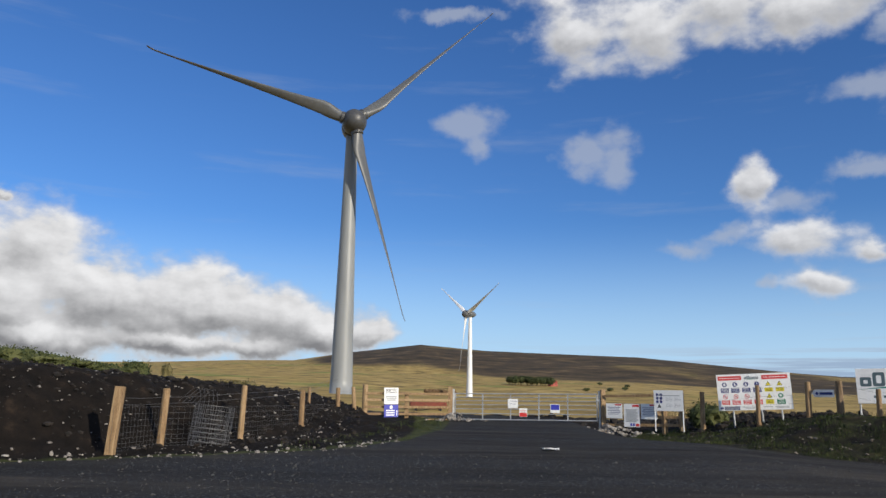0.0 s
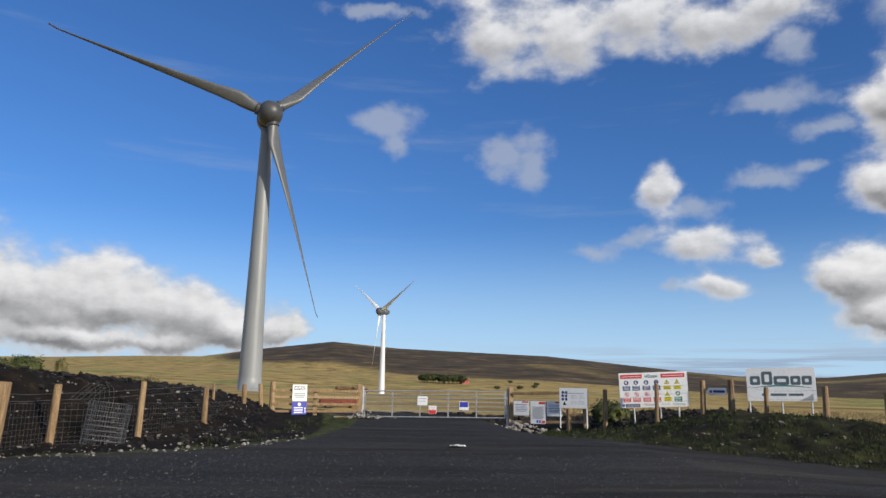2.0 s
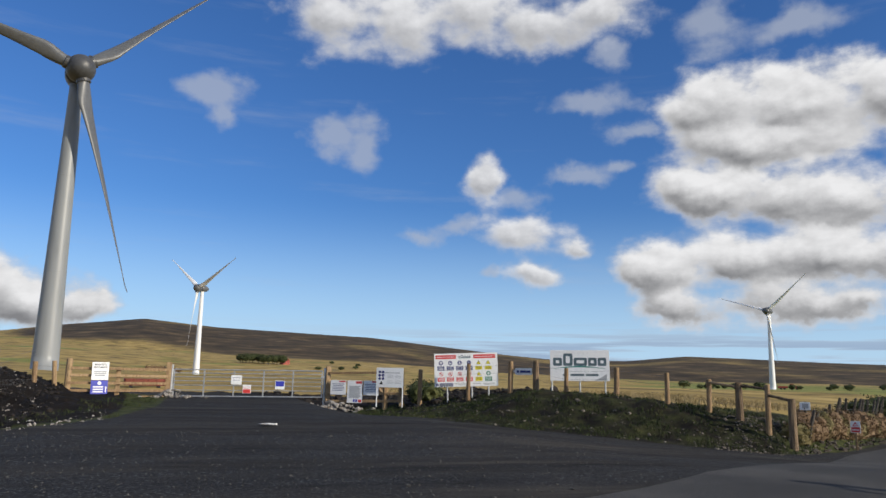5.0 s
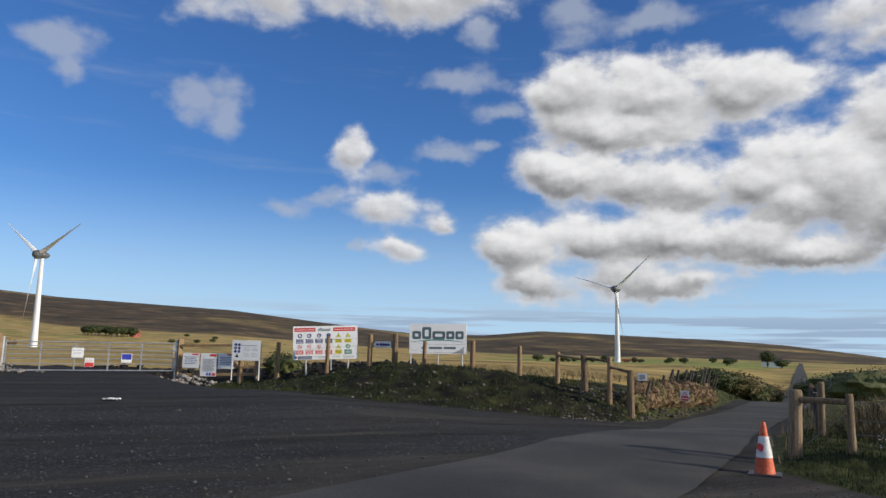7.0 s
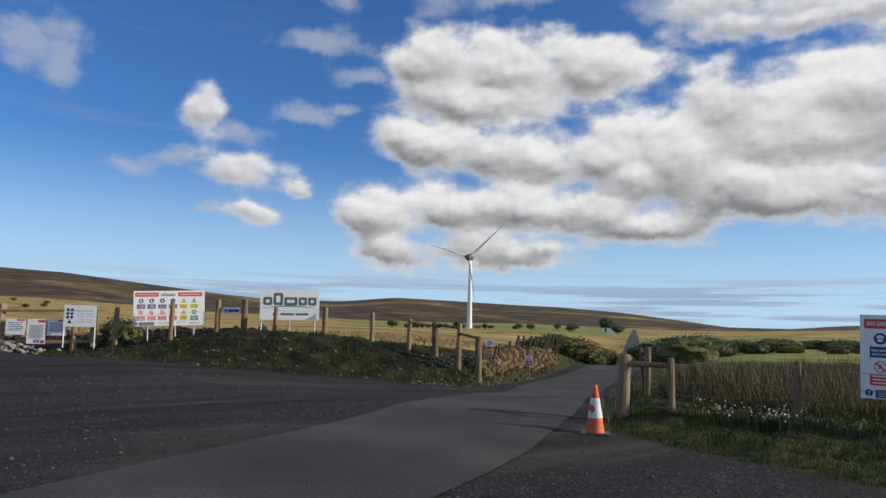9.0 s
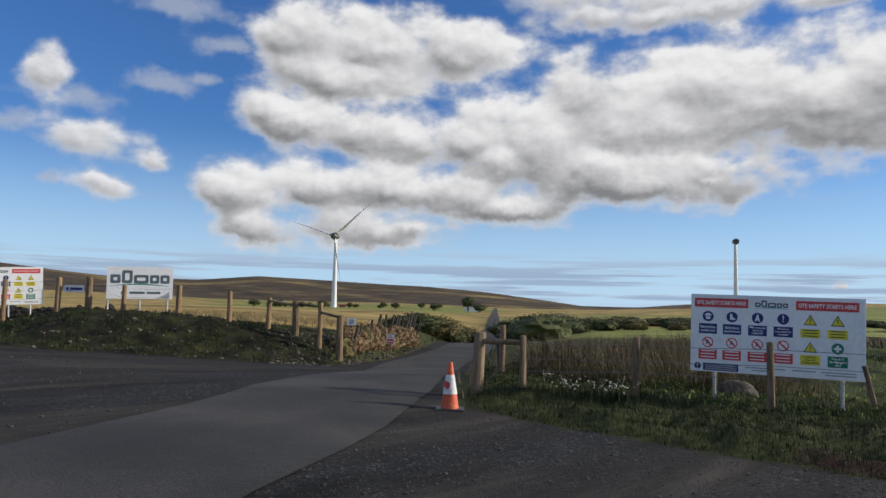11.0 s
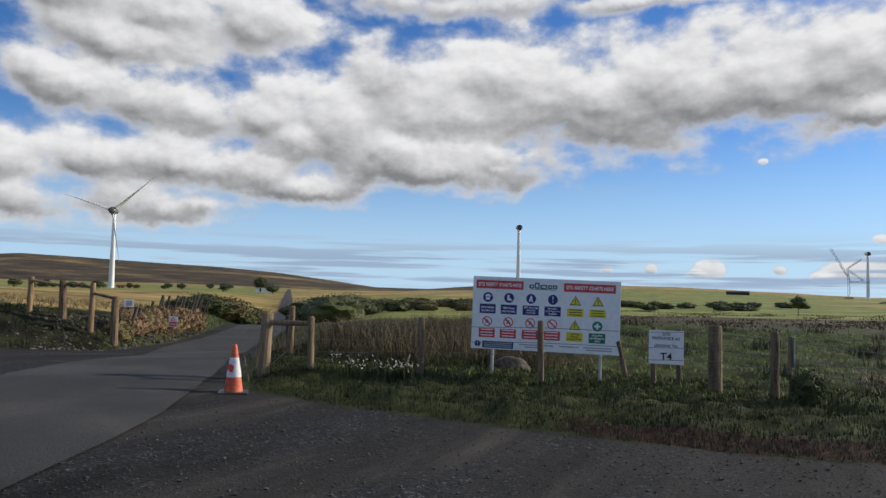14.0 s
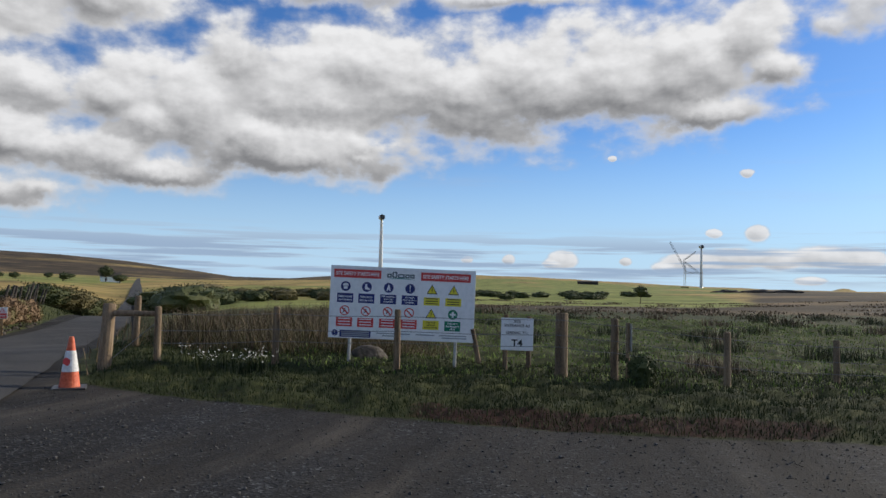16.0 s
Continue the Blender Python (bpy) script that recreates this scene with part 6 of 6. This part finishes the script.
# hedge and gorse along the lane
for k, (a, d, rx, rz) in enumerate(((50.4, 52, 2.4, 1.9), (51.2, 55, 2.6, 2.2), (52.0, 56, 2.6, 2.3), (52.8, 58, 2.4, 2.3), (53.2, 64, 2.2, 2.4), (54.1, 76, 2.2, 2.6), (49.5, 58, 2.0, 1.5))):
    bush("hedge_bush", "olive-brown hedge bush beside the lane", polar(a, d), (rx * 0.9, rx * 0.9, rz * 0.36), 2600, 0.17, M_HEDGE if k % 3 else M_GORSE, "bush", group="lane hedge")
rs = np.random.RandomState(21)
for k in range(34):
    a = 58.6 + 16 * (k / 33) + rs.uniform(-0.4, 0.4)
    d = rs.uniform(60, 110) + 2.5 * (k / 2)
    s = rs.uniform(0.8, 1.35) * (1.6 if k < 7 else 1.0)
    bush("gorse_bush", "dark rounded gorse bush in the rough field", polar(a, d), (1.7 * s, 1.7 * s, 0.72 * s), 900, 0.2, (M_GORSE, M_TREE, M_HEDGE)[k % 3], "bush", group="field gorse")
for k in range(22):
    a, d = 80 + 14 * rs.rand(), rs.uniform(165, 230)
    bush("far_bush", "distant dark bush at the pasture edge", polar(a, d), (2.6, 2.6, 0.8), 300, 0.4, M_GORSE, "bush", group="pasture bushes")
for k in range(24):
    a, d = rs.uniform(38, 56), rs.uniform(330, 560)
    s = rs.uniform(0.7, 1.6)
    bush("far_tree", "small distant hedgerow tree", polar(a, d), (2.2 * s, 2.2 * s, 1.3 * s), 240, 0.55, M_TREE, "tree", trunk=0.5, group="hedgerow trees")
bush("round_tree", "rounded leafy tree beside a far cottage", polar(54.2, 380), (4.0, 4.0, 3.0), 1200, 0.5, M_TREE, "tree", trunk=2.0)
bush("lone_tree", "small wind-bent tree in the wet field", polar(93.6, 120), (1.3, 1.3, 0.9), 260, 0.3, M_GORSE, "tree", trunk=1.2)

# behind the peat bank
for a, d, rx, rz in ((-32.5, 34, 1.6, 0.9), (-30.8, 34, 1.5, 1.0), (-29.5, 35, 1.4, 1.0), (-28.2, 35, 1.5, 0.9), (-26.9, 36, 1.6, 0.75), (-25.5, 37, 1.4, 0.7), (-24.2, 38, 1.2, 0.6), (-22.2, 38, 0.75, 0.95)):
    bush("dark_bush", "dark bush behind the peat bank", polar(a, d), (rx, rx * 0.8, rz * 0.5), 1400, 0.11, M_GORSE, "bush", group="bushes behind the bank")
bush("dry_shrub", "thin brownish shrub behind the peat bank", polar(-20.1, 40), (0.35, 0.35, 0.6), 140, 0.1, M_HEDGE, "shrub")
for a in (-16.9, -16.0, -15.2, -14.5):
    bush("thorn_bush", "rounded green-brown thorn thicket in the field", polar(a, 70), (1.3, 1.2, 0.75), 900, 0.16, M_HEDGE, "bush", group="thorn thicket")
bush("dark_shrub", "dark evergreen shrub beside the safety board", (10.6, 30.2), (0.9, 0.85, 0.55), 1300, 0.1, M_GORSE, "shrub")
bush("brown_shrub", "brown rounded shrub behind the notices", polar(15.2, 48), (0.95, 0.9, 0.45), 700, 0.11, M_HEATHER, "shrub")
rs = np.random.RandomState(33)
for k in range(22):
    bush("conifer", "dark tree in a small distant plantation", polar(5.2 + 3.0 * k / 21 + rs.uniform(-0.1, 0.1), 880 + rs.uniform(-20, 20)), (5.5, 5.5, 4.6), 320, 1.4, M_TREE, "tree", trunk=2.0, group="plantation")
for k in range(5):
    a = rs.uniform(9, 15)
    bush("far_tree", "small distant dark tree in the pasture", polar(a, rs.uniform(700, 1100)), (4.0, 4.0, 1.8), 180, 0.9, M_TREE, "tree", trunk=0.5, group="pasture trees")
for k in range(9):
    bush("bare_tree", "brown thin tree in a far row", polar(-1.2 + 0.27 * k, 520 + 4 * k), (2.0, 2.0, 2.0), 130, 0.6, M_HEATHER, "tree", trunk=1.0, group="row of thin trees")


# ---- far buildings and machines ----
def cottage(at, w, d_, h, roof_h, wall, roof, label, yaw=0.0):
    x, y = at
    ob = thing("farm_building", label, "building", (x, y, z_at(x, y) - 0.3), yaw)
    bm = bmesh.new()
    box(bm, (w, d_, h), (0, 0, h / 2))
    part("wall", bm, wall, ob)
    bm = bmesh.new()
    a = [bm.verts.new(v) for v in ((-w / 2 - 0.3, -d_ / 2 - 0.4, h), (w / 2 + 0.3, -d_ / 2 - 0.4, h), (w / 2 + 0.3, d_ / 2 + 0.4, h), (-w / 2 - 0.3, d_ / 2 + 0.4, h), (-w / 2 - 0.3, 0, h + roof_h), (w / 2 + 0.3, 0, h + roof_h))]
    for f in ((0, 1, 5, 4), (2, 3, 4, 5), (0, 4, 3), (1, 2, 5), (0, 3, 2, 1)):
        bm.faces.new([a[i] for i in f])
    part("roof", bm, roof, ob)
    for sx in (-0.25, 0.25):
        bm = bmesh.new()
        box(bm, (1.0, 0.1, 1.1), (sx * w, -d_ / 2 - 0.03, h * 0.55))
        part("window", bm, M_BLACK, ob)
    return ob


cottage(polar(8.35, 880), 9, 7, 4.2, 2.6, M_BARNRED, M_BARNRED, "small red barn beside a distant plantation", 20)
cottage(polar(54.5, 400), 9, 6, 3.0, 2.0, M_SIGN, M_DARKWOOD, "low white cottage among far trees", -50)
cottage(polar(89.6, 820), 22, 10, 3.0, 1.2, M_DARKWOOD, M_DARKWOOD, "low dark shed on the skyline ridge", -90)
x, y = -0.9, 50.0
ob = thing("steel_skip", "rust red steel skip behind the rail fence", "skip", (x, y, z_at(x, y)), 4)
bm = bmesh.new()
box(bm, (2.4, 1.4, 0.42), (0, 0, 0.32), 0.03)
part("body", bm, M_RUST, ob)
for k in range(6):
    bm = bmesh.new()
    box(bm, (0.06, 0.05, 0.4), (-1.1 + 0.44 * k, -0.722, 0.32), 0.01)
    part("rib", bm, M_RUST, ob)
for sx in (-0.8, 0.8):
    bm = bmesh.new()
    box(bm, (0.16, 1.3, 0.3), (sx, 0, -0.03), 0.02)
    part("skid", bm, M_BLACK, ob)


def tractor(at, yaw):
    x, y = at
    ob = thing("tractor", "distant red farm machine at the turbine foot", "tractor", (x, y, z_at(x, y)), yaw)
    for nm, s, c, mat in (("bonnet", (3.4, 1.8, 1.5), (1.6, 0, 1.7), M_BARNRED), ("cab", (2.2, 2.0, 2.0), (-1.0, 0, 2.6), M_BLACK), ("cab_roof", (2.4, 2.2, 0.3), (-1.0, 0, 3.7), M_BARNRED), ("trailer", (6.0, 2.4, 1.4), (-6.5, 0, 1.6), M_BARNRED)):
        bm = bmesh.new()
        box(bm, s, c, 0.12)
        part(nm, bm, mat, ob)
    for cx, r in ((2.4, 0.75), (-1.0, 1.05), (-5.5, 0.7), (-7.5, 0.7)):
        for sy in (-1.1, 1.1):
            bm = bmesh.new()
            rod(bm, (cx, sy - 0.25, r), (cx, sy + 0.25, r), r, None, 16)
            part("wheel", bm, M_BLACK, ob)
    return ob


tractor(polar(45.2, 560), -40)
for k, (a, d, w, h) in enumerate(((99.5, 420, 16, 4), (101.8, 430, 15, 4.5), (103.5, 450, 18, 4.5), (100.8, 440, 10, 3))):
    x, y = polar(a, d)
    ob = thing("peat_heap", "dark heap of dug peat on the moor", "peat heap", (x, y, z_at(x, y) - 0.5), -a, "peat heaps")
    bm = bmesh.new()
    bmesh.ops.create_icosphere(bm, subdivisions=3, radius=0.5)
    for v in bm.verts:
        v.co *= 1 + 0.35 * noise.noise(v.co * 4 + Vector((k, 0, 0)))
        v.co = Vector((v.co.x * w, v.co.y * 6, max(v.co.z, -0.1) * h))
    part("peat_mound", bm, M_DARKWOOD, ob)
